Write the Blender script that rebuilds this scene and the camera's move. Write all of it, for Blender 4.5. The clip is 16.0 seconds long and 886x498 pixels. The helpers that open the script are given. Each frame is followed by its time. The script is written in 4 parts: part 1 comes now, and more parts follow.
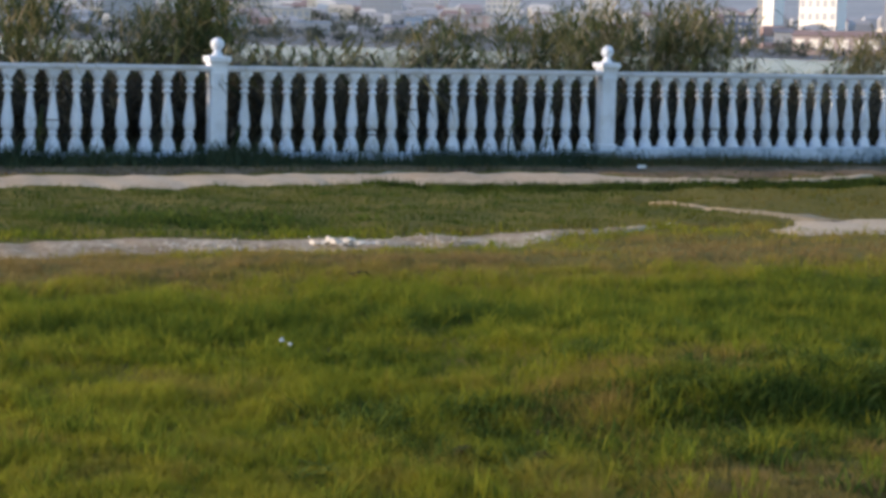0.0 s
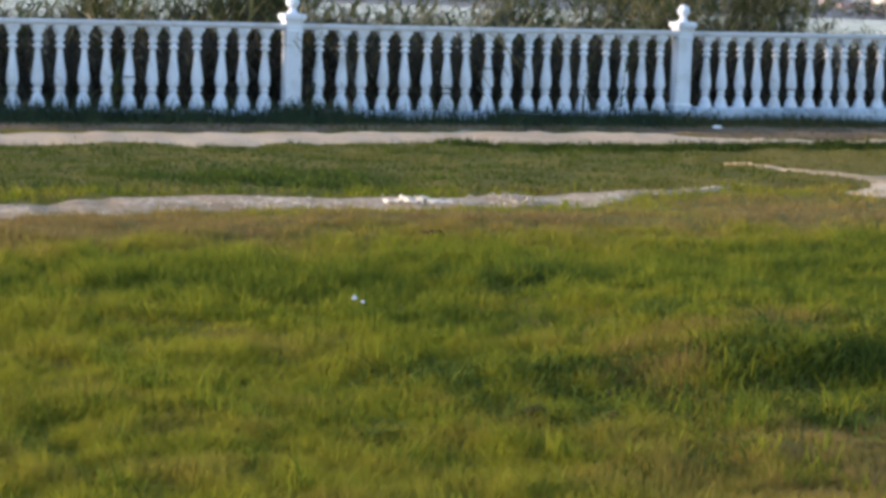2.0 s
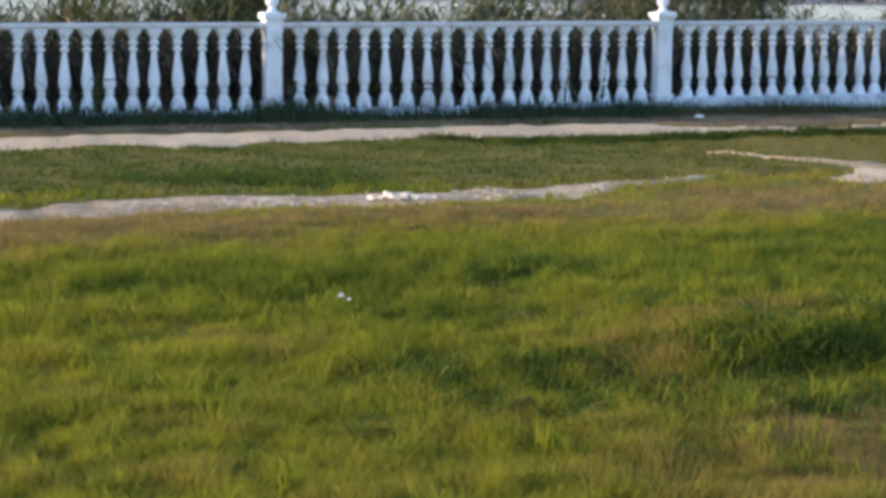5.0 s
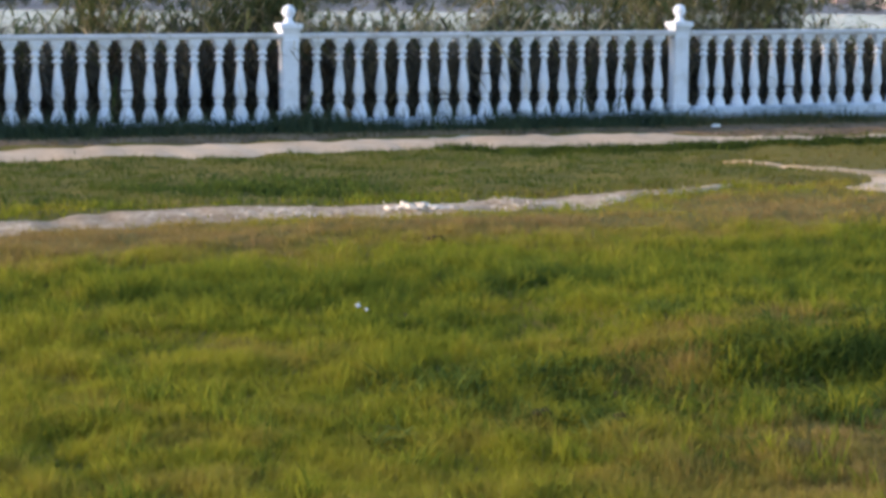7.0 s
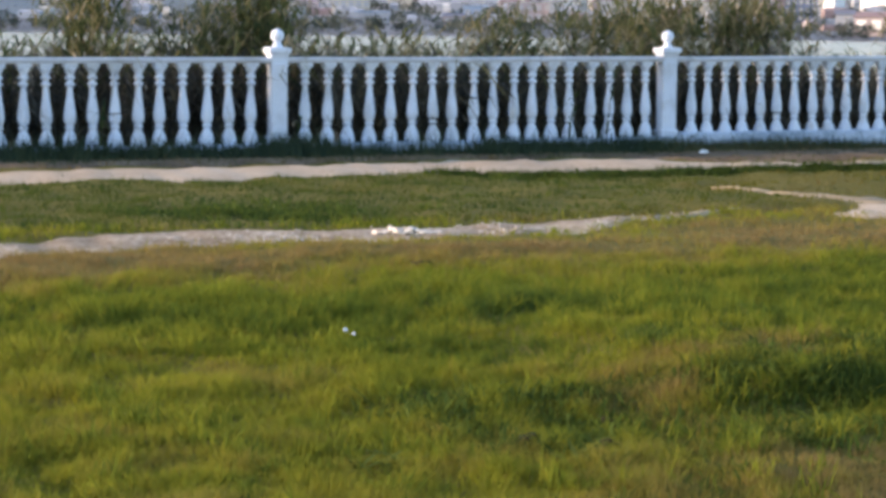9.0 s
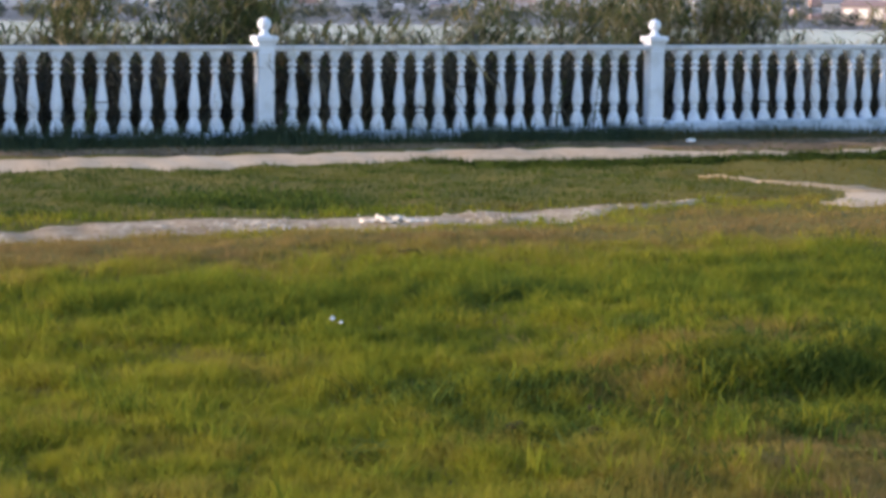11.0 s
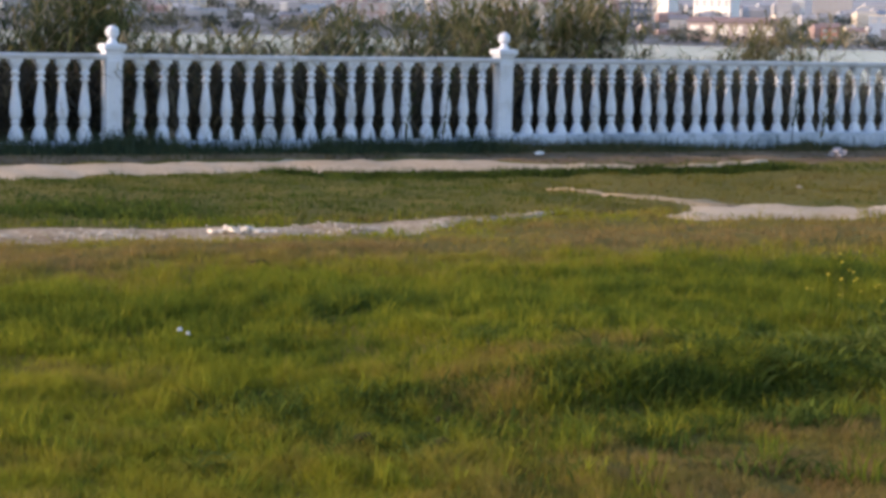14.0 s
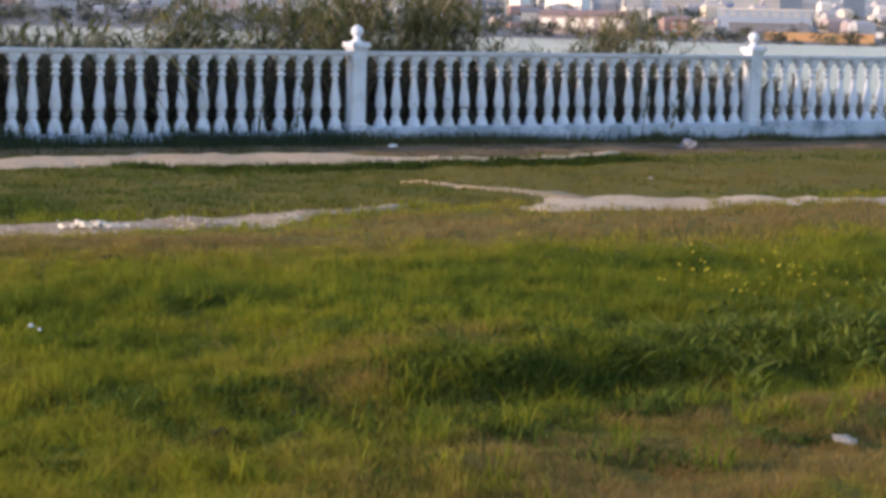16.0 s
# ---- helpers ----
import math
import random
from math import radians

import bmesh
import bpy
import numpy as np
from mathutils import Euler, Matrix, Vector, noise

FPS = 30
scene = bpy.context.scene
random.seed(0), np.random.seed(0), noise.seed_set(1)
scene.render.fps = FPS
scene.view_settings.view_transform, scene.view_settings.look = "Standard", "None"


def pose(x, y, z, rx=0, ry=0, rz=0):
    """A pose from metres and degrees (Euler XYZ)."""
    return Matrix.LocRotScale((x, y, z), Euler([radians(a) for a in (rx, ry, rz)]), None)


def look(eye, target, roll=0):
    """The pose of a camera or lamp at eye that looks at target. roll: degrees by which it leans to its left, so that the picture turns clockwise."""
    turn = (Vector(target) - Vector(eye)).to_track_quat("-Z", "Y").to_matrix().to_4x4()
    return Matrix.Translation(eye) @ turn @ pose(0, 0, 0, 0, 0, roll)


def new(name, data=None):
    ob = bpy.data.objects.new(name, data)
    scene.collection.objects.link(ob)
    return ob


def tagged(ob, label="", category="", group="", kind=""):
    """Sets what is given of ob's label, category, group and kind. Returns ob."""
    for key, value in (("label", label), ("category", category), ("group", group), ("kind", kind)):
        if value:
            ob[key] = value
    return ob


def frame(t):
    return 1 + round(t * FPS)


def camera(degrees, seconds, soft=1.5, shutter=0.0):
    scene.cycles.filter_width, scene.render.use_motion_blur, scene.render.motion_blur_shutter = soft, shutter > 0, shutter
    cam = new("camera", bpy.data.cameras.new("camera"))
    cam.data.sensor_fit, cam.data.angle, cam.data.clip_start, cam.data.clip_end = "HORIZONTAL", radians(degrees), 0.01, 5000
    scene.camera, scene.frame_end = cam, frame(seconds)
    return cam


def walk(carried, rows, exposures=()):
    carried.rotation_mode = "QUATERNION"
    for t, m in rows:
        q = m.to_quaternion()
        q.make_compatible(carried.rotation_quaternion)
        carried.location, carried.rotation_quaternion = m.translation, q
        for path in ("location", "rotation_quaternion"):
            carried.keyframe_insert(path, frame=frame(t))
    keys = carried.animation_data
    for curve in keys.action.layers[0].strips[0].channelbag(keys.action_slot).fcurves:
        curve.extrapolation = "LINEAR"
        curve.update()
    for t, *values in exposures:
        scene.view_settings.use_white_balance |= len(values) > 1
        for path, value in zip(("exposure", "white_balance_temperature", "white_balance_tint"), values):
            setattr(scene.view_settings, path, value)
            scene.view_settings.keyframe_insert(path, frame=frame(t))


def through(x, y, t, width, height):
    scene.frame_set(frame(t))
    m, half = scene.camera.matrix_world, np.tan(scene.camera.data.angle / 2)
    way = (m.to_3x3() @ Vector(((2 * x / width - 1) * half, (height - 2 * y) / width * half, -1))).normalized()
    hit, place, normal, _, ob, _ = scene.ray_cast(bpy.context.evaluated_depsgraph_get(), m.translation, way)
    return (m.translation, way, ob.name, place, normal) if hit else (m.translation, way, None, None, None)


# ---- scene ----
# ------------------------------------------------------------------ camera
EYE = (0.0, 0.0, 1.5)


def aim(yaw, pitch, roll):
    a, b = radians(yaw), radians(pitch)
    way = Vector((math.sin(a) * math.cos(b), math.cos(a) * math.cos(b), math.sin(b)))
    return look(EYE, Vector(EYE) + way * 20, roll)


cam = camera(24.6, 16.0, soft=3.6)
TURNS = [(0, 2.106, -5.79, 1.56), (0.1, 1.277, -5.816, 1.588), (0.2, 0.922, -5.806, 1.805), (0.3, 0.993, -5.927, 2.021), (0.4, 1.638, -6.077, 2.238),
         (0.5, 2.46, -6.537, 2.454), (0.6, 2.621, -6.655, 2.38), (0.7, 2.695, -6.694, 2.306), (0.8, 2.67, -6.637, 2.232), (0.9, 1.879, -6.874, 2.158),
         (1, 1.096, -7.14, 2.084), (1.1, 0.405, -7.437, 2.045), (1.2, -0.106, -7.328, 2.007), (1.3, -0.458, -7.063, 1.968), (1.4, -0.368, -6.694, 1.93),
         (1.5, -0.069, -6.643, 1.891), (1.6, 0.128, -6.633, 1.872), (1.8, 0.363, -6.775, 1.833), (2, 0.062, -7.007, 1.795), (2.3, -0.442, -6.863, 1.868),
         (2.5, -0.368, -6.969, 1.916), (2.8, -0.608, -6.989, 1.544), (3, -0.772, -7.084, 1.296), (3.3, -0.133, -7.272, 1.139), (3.5, -0.03, -7.263, 1.034),
         (3.7, 0.164, -7.077, 1.011), (5.8, 0.468, -7.16, 0.406), (6, 0.4, -6.999, 0.518), (6.3, 0.497, -6.932, 0.46), (6.5, 0.449, -6.915, 0.421),
         (6.8, 0.019, -6.944, 0.348), (7, 0, -6.85, 0.3), (7.3, 0.173, -6.732, 0.314), (7.5, 0.207, -6.635, 0.323), (7.8, 0.244, -6.432, 0.522),
         (8, 0.222, -6.317, 0.655), (8.2, 0.402, -6.1, 0.507), (10.3, 0.29, -6.264, 0.864), (10.5, 0.495, -6.206, 0.984), (10.8, 0.681, -6.532, 0.781),
         (11, 0.713, -6.471, 0.645), (11.1, 0.928, -6.427, 0.684), (11.2, 1.161, -6.421, 0.722), (11.3, 1.454, -6.445, 0.761), (11.4, 2.006, -6.347, 0.799),
         (11.5, 2.401, -6.358, 0.838), (11.6, 2.894, -6.266, 0.83), (11.7, 3.158, -6.312, 0.822), (11.8, 3.328, -6.262, 0.813), (11.9, 3.327, -6.232, 0.805),
         (12, 3.39, -6.079, 0.797), (12.3, 3.384, -5.943, 0.906), (12.5, 3.41, -5.983, 0.979), (12.8, 3.477, -6.084, 1.023), (13, 3.639, -6.137, 1.053),
         (13.3, 3.763, -6.12, 1.252), (13.5, 3.948, -5.94, 1.384), (13.6, 4.104, -6.015, 1.391), (13.8, 4.377, -6.097, 1.406), (14, 4.989, -6.075, 1.42),
         (14.2, 6.251, -5.998, 1.473), (14.3, 6.75, -5.95, 1.5), (14.4, 7.096, -5.959, 1.526), (14.5, 7.533, -5.927, 1.553), (14.6, 7.942, -6.165, 1.537),
         (14.7, 8.2, -6.158, 1.521), (14.8, 8.4, -6.043, 1.505), (15, 8.777, -6.227, 1.473), (15.2, 9.327, -6.178, 1.464), (15.3, 9.564, -6.157, 1.46),
         (15.4, 9.532, -6.158, 1.455), (15.5, 9.439, -6.232, 1.451), (15.6, 9.359, -6.295, 1.443), (15.8, 9.166, -6.215, 1.427), (16, 9.116, -6.178, 1.411)]
EXPOSE = [(0.0, 0.22, 6950, 14), (1.0, 0.47, 7000, 14.5), (2.5, 0.66, 7000, 15.5), (8.2, 0.7, 7000, 17.5), (11.2, 0.6, 7050, 19), (12.5, 0.41, 7200, 21), (16.0, 0.38, 7350, 22)]
walk(cam, [(t, aim(a, b, c)) for t, a, b, c in TURNS], EXPOSE)

# ------------------------------------------------------------------ light
SUN_ELEV, SUN_FROM = 13.5, (-0.989, -0.144)
world = bpy.data.worlds.new("evening_sky")
scene.world = world
world.use_nodes = True
wn = world.node_tree
sky = wn.nodes.new("ShaderNodeTexSky")
sky.sky_type, sky.sun_disc = "NISHITA", False
sky.sun_elevation = radians(SUN_ELEV)
sky.sun_rotation = math.atan2(SUN_FROM[0], SUN_FROM[1])
sky.dust_density, sky.air_density, sky.ozone_density = 0.4, 1.0, 3.0
wn.links.new(sky.outputs[0], wn.nodes["Background"].inputs[0])
wn.nodes["Background"].inputs[1].default_value = 0.3
sun = new("sun", bpy.data.lights.new("sun", "SUN"))
sun.data.energy, sun.data.angle, sun.data.color = 4.4, radians(1.5), (1.0, 0.79, 0.56)
sun.matrix_world = look((SUN_FROM[0] * 40, SUN_FROM[1] * 40, 40 * math.tan(radians(SUN_ELEV))), (0, 0, 0))


# ------------------------------------------------------------------ materials
def material(name):
    m = bpy.data.materials.new(name)
    m.use_nodes = True
    nt = m.node_tree
    return m, nt, nt.nodes["Principled BSDF"]


def noise_node(nt, scale, detail=4.0, rough=0.55, vec=None):
    n = nt.nodes.new("ShaderNodeTexNoise")
    n.inputs["Scale"].default_value, n.inputs["Detail"].default_value, n.inputs["Roughness"].default_value = scale, detail, rough
    if vec is not None:
        nt.links.new(vec, n.inputs["Vector"])
    return n.outputs["Fac"]


def ramp(nt, fac, stops):
    r = nt.nodes.new("ShaderNodeValToRGB")
    els = r.color_ramp.elements
    while len(els) < len(stops):
        els.new(0.5)
    for e, (p, c) in zip(els, stops):
        e.position, e.color = p, (*c, 1)
    nt.links.new(fac, r.inputs["Fac"])
    return r.outputs["Color"]


def mix(nt, fac, a, b, mode="MIX"):
    n = nt.nodes.new("ShaderNodeMix")
    n.data_type, n.blend_type = "RGBA", mode
    for sock, val in ((n.inputs["Factor"], fac), (n.inputs["A"], a), (n.inputs["B"], b)):
        if isinstance(val, (int, float)):
            sock.default_value = val
        elif isinstance(val, tuple):
            sock.default_value = (*val, 1)
        else:
            nt.links.new(val, sock)
    return n.outputs["Result"]


def bump(nt, bsdf, fac, strength, dist=0.01):
    b = nt.nodes.new("ShaderNodeBump")
    b.inputs["Strength"].default_value, b.inputs["Distance"].default_value = strength, dist
    nt.links.new(fac, b.inputs["Height"])
    nt.links.new(b.outputs[0], bsdf.inputs["Normal"])


def position(nt):
    return nt.nodes.new("ShaderNodeNewGeometry").outputs["Position"]


def surface(name, stops, scale, rough, relief=0.3, fine=8.0, dist=0.01, stain=None, random_tint=0.0):
    """A mottled surface: a colour ramp over two scales of noise, with relief."""
    m, nt, b = material(name)
    p = position(nt)
    big, small = noise_node(nt, scale, 5, 0.6, p), noise_node(nt, scale * fine, 4, 0.6, p)
    col = ramp(nt, mix(nt, 0.45, big, small), stops)
    if stain:
        colour, at, spread = stain
        f = ramp(nt, noise_node(nt, at, 6, 0.65, p), [(0.5, (0, 0, 0)), (0.5 + spread, (1, 1, 1))])
        col = mix(nt, f, col, colour)
    if random_tint:
        info = nt.nodes.new("ShaderNodeObjectInfo").outputs["Random"]
        col = mix(nt, random_tint, col, ramp(nt, info, [(0.0, (0.45, 0.45, 0.46)), (1.0, (1, 1, 1))]), "MULTIPLY")
    nt.links.new(col, b.inputs["Base Color"])
    b.inputs["Roughness"].default_value = rough
    b.inputs["Specular IOR Level"].default_value = 0.5 if rough < 0.6 else 0.08
    if relief:
        bump(nt, b, small, relief, dist)
    return m


def leafy(name, stops, through=0.3, rough=0.8):
    """Leaves and blades: the colour follows how dry each blade is; some light comes through."""
    m, nt, b = material(name)
    a = nt.nodes.new("ShaderNodeAttribute")
    a.attribute_name = "dry"
    col = ramp(nt, a.outputs["Fac"], stops)
    col = mix(nt, 0.35, col, ramp(nt, noise_node(nt, 14.0, 3, 0.6, position(nt)), [(0.3, (0.55, 0.6, 0.5)), (0.7, (1.2, 1.2, 1.1))]), "MULTIPLY")
    nt.links.new(col, b.inputs["Base Color"])
    b.inputs["Roughness"].default_value = rough
    b.inputs["Specular IOR Level"].default_value = 0.06
    t = nt.nodes.new("ShaderNodeBsdfTranslucent")
    nt.links.new(col, t.inputs["Color"])
    s = nt.nodes.new("ShaderNodeMixShader")
    s.inputs[0].default_value = through
    nt.links.new(b.outputs[0], s.inputs[1])
    nt.links.new(t.outputs[0], s.inputs[2])
    nt.links.new(s.outputs[0], nt.nodes["Material Output"].inputs["Surface"])
    return m


PAINT = surface("whitewashed_concrete", [(0.25, (0.58, 0.62, 0.69)), (0.5, (0.69, 0.73, 0.8)), (0.8, (0.78, 0.81, 0.86))], 2.2, 0.75, 0.25, 12, 0.004,
                stain=((0.42, 0.42, 0.4), 3.0, 0.35))
RAIL_PAINT = surface("weathered_whitewash", [(0.25, (0.47, 0.48, 0.5)), (0.5, (0.59, 0.6, 0.63)), (0.8, (0.7, 0.71, 0.74))], 2.6, 0.8, 0.3, 12, 0.004,
                     stain=((0.3, 0.29, 0.27), 4.0, 0.3))
# plinths and footings: a darker, bluer whitewash with uneven patches
PLINTH = surface("mottled_bluish_whitewash", [(0.3, (0.3, 0.37, 0.45)), (0.5, (0.47, 0.54, 0.63)), (0.72, (0.62, 0.67, 0.75))], 2.0, 0.8, 0.35, 10, 0.006,
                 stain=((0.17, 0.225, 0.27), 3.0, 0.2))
SOIL = surface("lawn_soil", [(0.3, (0.11, 0.098, 0.022)), (0.5, (0.155, 0.128, 0.032)), (0.75, (0.195, 0.15, 0.05))], 0.9, 0.95, 0.5, 14, 0.02)
# distance haze is put into the colours of both far slopes
SLOPE = surface("haze_tinted_slope", [(0.3, (0.14, 0.145, 0.14)), (0.5, (0.22, 0.215, 0.21)), (0.75, (0.34, 0.32, 0.31))], 0.02, 0.95, 0, 9)
PALE_SLOPE = surface("haze_paled_slope", [(0.3, (0.29, 0.295, 0.3)), (0.5, (0.38, 0.38, 0.38)), (0.75, (0.5, 0.48, 0.46))], 0.015, 0.95, 0, 9)
SAND = surface("trodden_sand", [(0.3, (0.36, 0.27, 0.18)), (0.5, (0.5, 0.39, 0.275)), (0.72, (0.62, 0.505, 0.375))], 1.6, 0.95, 0.4, 16, 0.01)
GRAVEL = surface("grey_gravel_track", [(0.36, (0.2, 0.145, 0.092)), (0.5, (0.35, 0.265, 0.18)), (0.64, (0.72, 0.59, 0.44))], 2.4, 0.95, 0.6, 12, 0.015)
DUST = surface("trodden_dry_earth", [(0.25, (0.28, 0.205, 0.115)), (0.5, (0.4, 0.3, 0.185)), (0.8, (0.56, 0.44, 0.3))], 3.0, 0.95, 0.4, 12, 0.01)
LITTER_SOIL = surface("brown_leaf_litter", [(0.3, (0.08, 0.058, 0.036)), (0.5, (0.19, 0.13, 0.08)), (0.72, (0.36, 0.255, 0.16))], 2.2, 0.95, 0.6, 9, 0.02)
GRASS = leafy("grass_blades", [(0.0, (0.06, 0.098, 0.022)), (0.25, (0.155, 0.19, 0.024)), (0.48, (0.27, 0.268, 0.03)), (0.72, (0.288, 0.225, 0.058)), (1.0, (0.28, 0.194, 0.08))], 0.55)
TURF = leafy("short_trodden_turf", [(0.0, (0.045, 0.08, 0.024)), (0.25, (0.085, 0.11, 0.02)), (0.5, (0.138, 0.126, 0.028)), (0.75, (0.15, 0.11, 0.042)), (1.0, (0.185, 0.125, 0.06))], 0.36)
WEED = leafy("weed_blades", [(0.0, (0.055, 0.085, 0.058)), (0.3, (0.09, 0.12, 0.062)), (0.6, (0.17, 0.13, 0.065)), (1.0, (0.32, 0.215, 0.115))], 0.35)
LAWN_WEED = leafy("lawn_weed_leaves", [(0.0, (0.042, 0.068, 0.018)), (0.5, (0.118, 0.16, 0.03)), (1.0, (0.2, 0.23, 0.06))], 0.52)
REED = leafy("reed_leaves", [(0.0, (0.04, 0.068, 0.03)), (0.4, (0.125, 0.14, 0.055)), (0.7, (0.27, 0.225, 0.11)), (1.0, (0.5, 0.4, 0.26))], 0.48)
# lower reed leaves: the shade behind the balusters is put into this colour
SHADED_REED = leafy("shaded_reed_leaves", [(0.0, (0.058, 0.058, 0.054)), (0.5, (0.125, 0.112, 0.09)), (1.0, (0.27, 0.22, 0.15))], 0.22)
STALK = leafy("reed_stalks", [(0.0, (0.04, 0.03, 0.016)), (0.5, (0.09, 0.06, 0.035)), (1.0, (0.24, 0.17, 0.1))], 0.05)
YELLOW = surface("yellow_petals", [(0.3, (0.5, 0.4, 0.04)), (0.7, (0.66, 0.54, 0.07))], 40, 0.6, 0)
CHUNK = surface("pale_mortar", [(0.25, (0.5, 0.43, 0.35)), (0.5, (0.7, 0.62, 0.52)), (0.8, (0.76, 0.69, 0.6))], 14, 0.9, 0.5, 5, 0.01)
PEBBLE = surface("pebbles", [(0.25, (0.34, 0.29, 0.24)), (0.5, (0.52, 0.45, 0.38)), (0.8, (0.7, 0.63, 0.54))], 9, 0.9, 0.3, 5, 0.01)
PLASTIC = surface("white_plastic_film", [(0.3, (0.7, 0.72, 0.74)), (0.7, (0.85, 0.86, 0.87))], 18, 0.4, 0.3, 4, 0.004)
GREY_FILM = surface("grey_plastic_film", [(0.3, (0.16, 0.155, 0.18)), (0.7, (0.38, 0.37, 0.4))], 18, 0.45, 0.3, 4, 0.004)
PAPER = surface("dirty_paper", [(0.3, (0.2, 0.19, 0.165)), (0.7, (0.38, 0.36, 0.325))], 20, 0.85, 0.3, 4, 0.004)
BLUE_FILM = surface("pale_blue_plastic", [(0.3, (0.4, 0.5, 0.72)), (0.7, (0.74, 0.8, 0.9))], 30, 0.4, 0.2, 4, 0.004)

# near-black brown for baluster cracks and for painted shade in the grass
CRACK_AND_SHADE = surface("dark_crack_and_shade", [(0.3, (0.018, 0.013, 0.01)), (0.7, (0.05, 0.036, 0.026))], 20, 0.95, 0.5, 4, 0.01)

WATER, nt, b = material("lake_water")
b.inputs["Base Color"].default_value = (0.315, 0.2, 0.115, 1)
b.inputs["Roughness"].default_value = 0.25
b.inputs["IOR"].default_value = 1.33
b.inputs["Specular IOR Level"].default_value = 0.06
wave = noise_node(nt, 1.6, 3, 0.5, position(nt))
bump(nt, b, wave, 0.12, 0.05)


# ------------------------------------------------------------------ builders
def mesh_from(name, verts, faces, mat, smooth=False):
    me = bpy.data.meshes.new(name)
    me.from_pydata([tuple(v) for v in verts], [], [tuple(f) for f in faces])
    me.materials.append(mat)
    if smooth:
        me.polygons.foreach_set("use_smooth", [True] * len(me.polygons))
    me.update()
    return me


def part(name, data, mat, parent=None, label="", smooth=False):
    """Links a bmesh or a mesh as one object, under a thing or a part."""
    if isinstance(data, bmesh.types.BMesh):
        me = bpy.data.meshes.new(name)
        data.to_mesh(me)
        data.free()
        me.materials.append(mat)
        if smooth:
            me.polygons.foreach_set("use_smooth", [True] * len(me.polygons))
    else:
        me = data
    ob = new(name, me)
    ob.parent = parent
    return tagged(ob, label)


def box(bm, x0, x1, y0, y1, z0, z1, bevel=0.0):
    m = Matrix.Translation(((x0 + x1) / 2, (y0 + y1) / 2, (z0 + z1) / 2)) @ Matrix.Diagonal((x1 - x0, y1 - y0, z1 - z0, 1))
    vs = bmesh.ops.create_cube(bm, size=1.0, matrix=m)["verts"]
    if bevel:
        es = list({e for v in vs for e in v.link_edges})
        bmesh.ops.bevel(bm, geom=es, offset=bevel, segments=2, profile=0.5, affect="EDGES")
    return bm


def squared(bm, profile):
    """A square moulded form from (half width, height) pairs."""
    rings = [[bm.verts.new((sx * h, sy * h, z)) for sx, sy in ((-1, -1), (1, -1), (1, 1), (-1, 1))] for h, z in profile]
    for a, c in zip(rings, rings[1:]):
        for k in range(4):
            bm.faces.new((a[k], a[(k + 1) % 4], c[(k + 1) % 4], c[k]))
    bm.faces.new(list(reversed(rings[0])))
    bm.faces.new(rings[-1])
    return bm


def lathe(bm, profile, seg=16):
    """A turned form from (radius, height) pairs."""
    rings = []
    for r, z in profile:
        rings.append([bm.verts.new((r * math.cos(k * math.tau / seg), r * math.sin(k * math.tau / seg), z)) for k in range(seg)])
    for a, c in zip(rings, rings[1:]):
        for k in range(seg):
            bm.faces.new((a[k], a[(k + 1) % seg], c[(k + 1) % seg], c[k]))
    bm.faces.new(list(reversed(rings[0])))
    bm.faces.new(rings[-1])
    return bm


# ------------------------------------------------------------------ the plan
THETA = 0.38874                     # the balustrade's turn against the x axis
CT, ST = math.cos(THETA), math.sin(THETA)
FENCE_W, ALONG = 18.0, 7.375        # its distance from the viewer's foot, and where s = 0 lies along it
WATER_Z = -0.5


def to_sw(x, y):
    return x * CT + y * ST - ALONG, -x * ST + y * CT


def to_xy(s, w):
    return (s + ALONG) * CT - w * ST, (s + ALONG) * ST + w * CT


def step(x, a, b):
    t = np.clip((np.asarray(x, float) - a) / (b - a), 0, 1)
    return t * t * (3 - 2 * t)


RNG = np.random.default_rng(7)
TABLE = RNG.random((256, 256))


def field(x, y, scale, shift=0.0):
    """Smooth value noise between 0 and 1."""
    x, y = np.asarray(x, float) / scale + shift * 17.3, np.asarray(y, float) / scale + shift * 9.1
    i, j = np.floor(x).astype(int), np.floor(y).astype(int)
    u, v = x - i, y - j
    u, v = u * u * (3 - 2 * u), v * v * (3 - 2 * v)
    g = lambda a, b: TABLE[a % 256, b % 256]
    return (g(i, j) * (1 - u) + g(i + 1, j) * u) * (1 - v) + (g(i, j + 1) * (1 - u) + g(i + 1, j + 1) * u) * v


def fbm(x, y, scale, shift=0.0):
    return 0.55 * field(x, y, scale, shift) + 0.3 * field(x, y, scale * 0.45, shift + 1) + 0.15 * field(x, y, scale * 0.2, shift + 2)


def far_path(s):
    """Lower and upper edge of the sandy path along the balustrade."""
    low = np.interp(s, [-12, -4.5, -3.2, -2.6, -2.1, -1, 0, 1, 2.8, 3.5, 4, 4.6], [15.7, 15.8, 15.67, 15.7, 15.88, 15.84, 15.72, 15.74, 15.8, 15.87, 16.03, 16.3])
    top = np.interp(s, [-12, -4.3, -3.3, -2.3, -1.7, -1.1, 0, 1.15, 1.7, 2.06, 2.3, 3, 3.8, 4.6], [16.8, 16.92, 17.03, 16.95, 17.08, 17.25, 17.22, 17.3, 17.15, 16.7, 16.36, 16.32, 16.37, 16.34])
    rag = np.clip(4.6 - s, 0, 1)
    return low + (fbm(s, 0 * s, 0.4, 3) - 0.5) * 0.3 * rag, top + (fbm(s, 0 * s, 0.4, 4) - 0.5) * 0.3 * rag


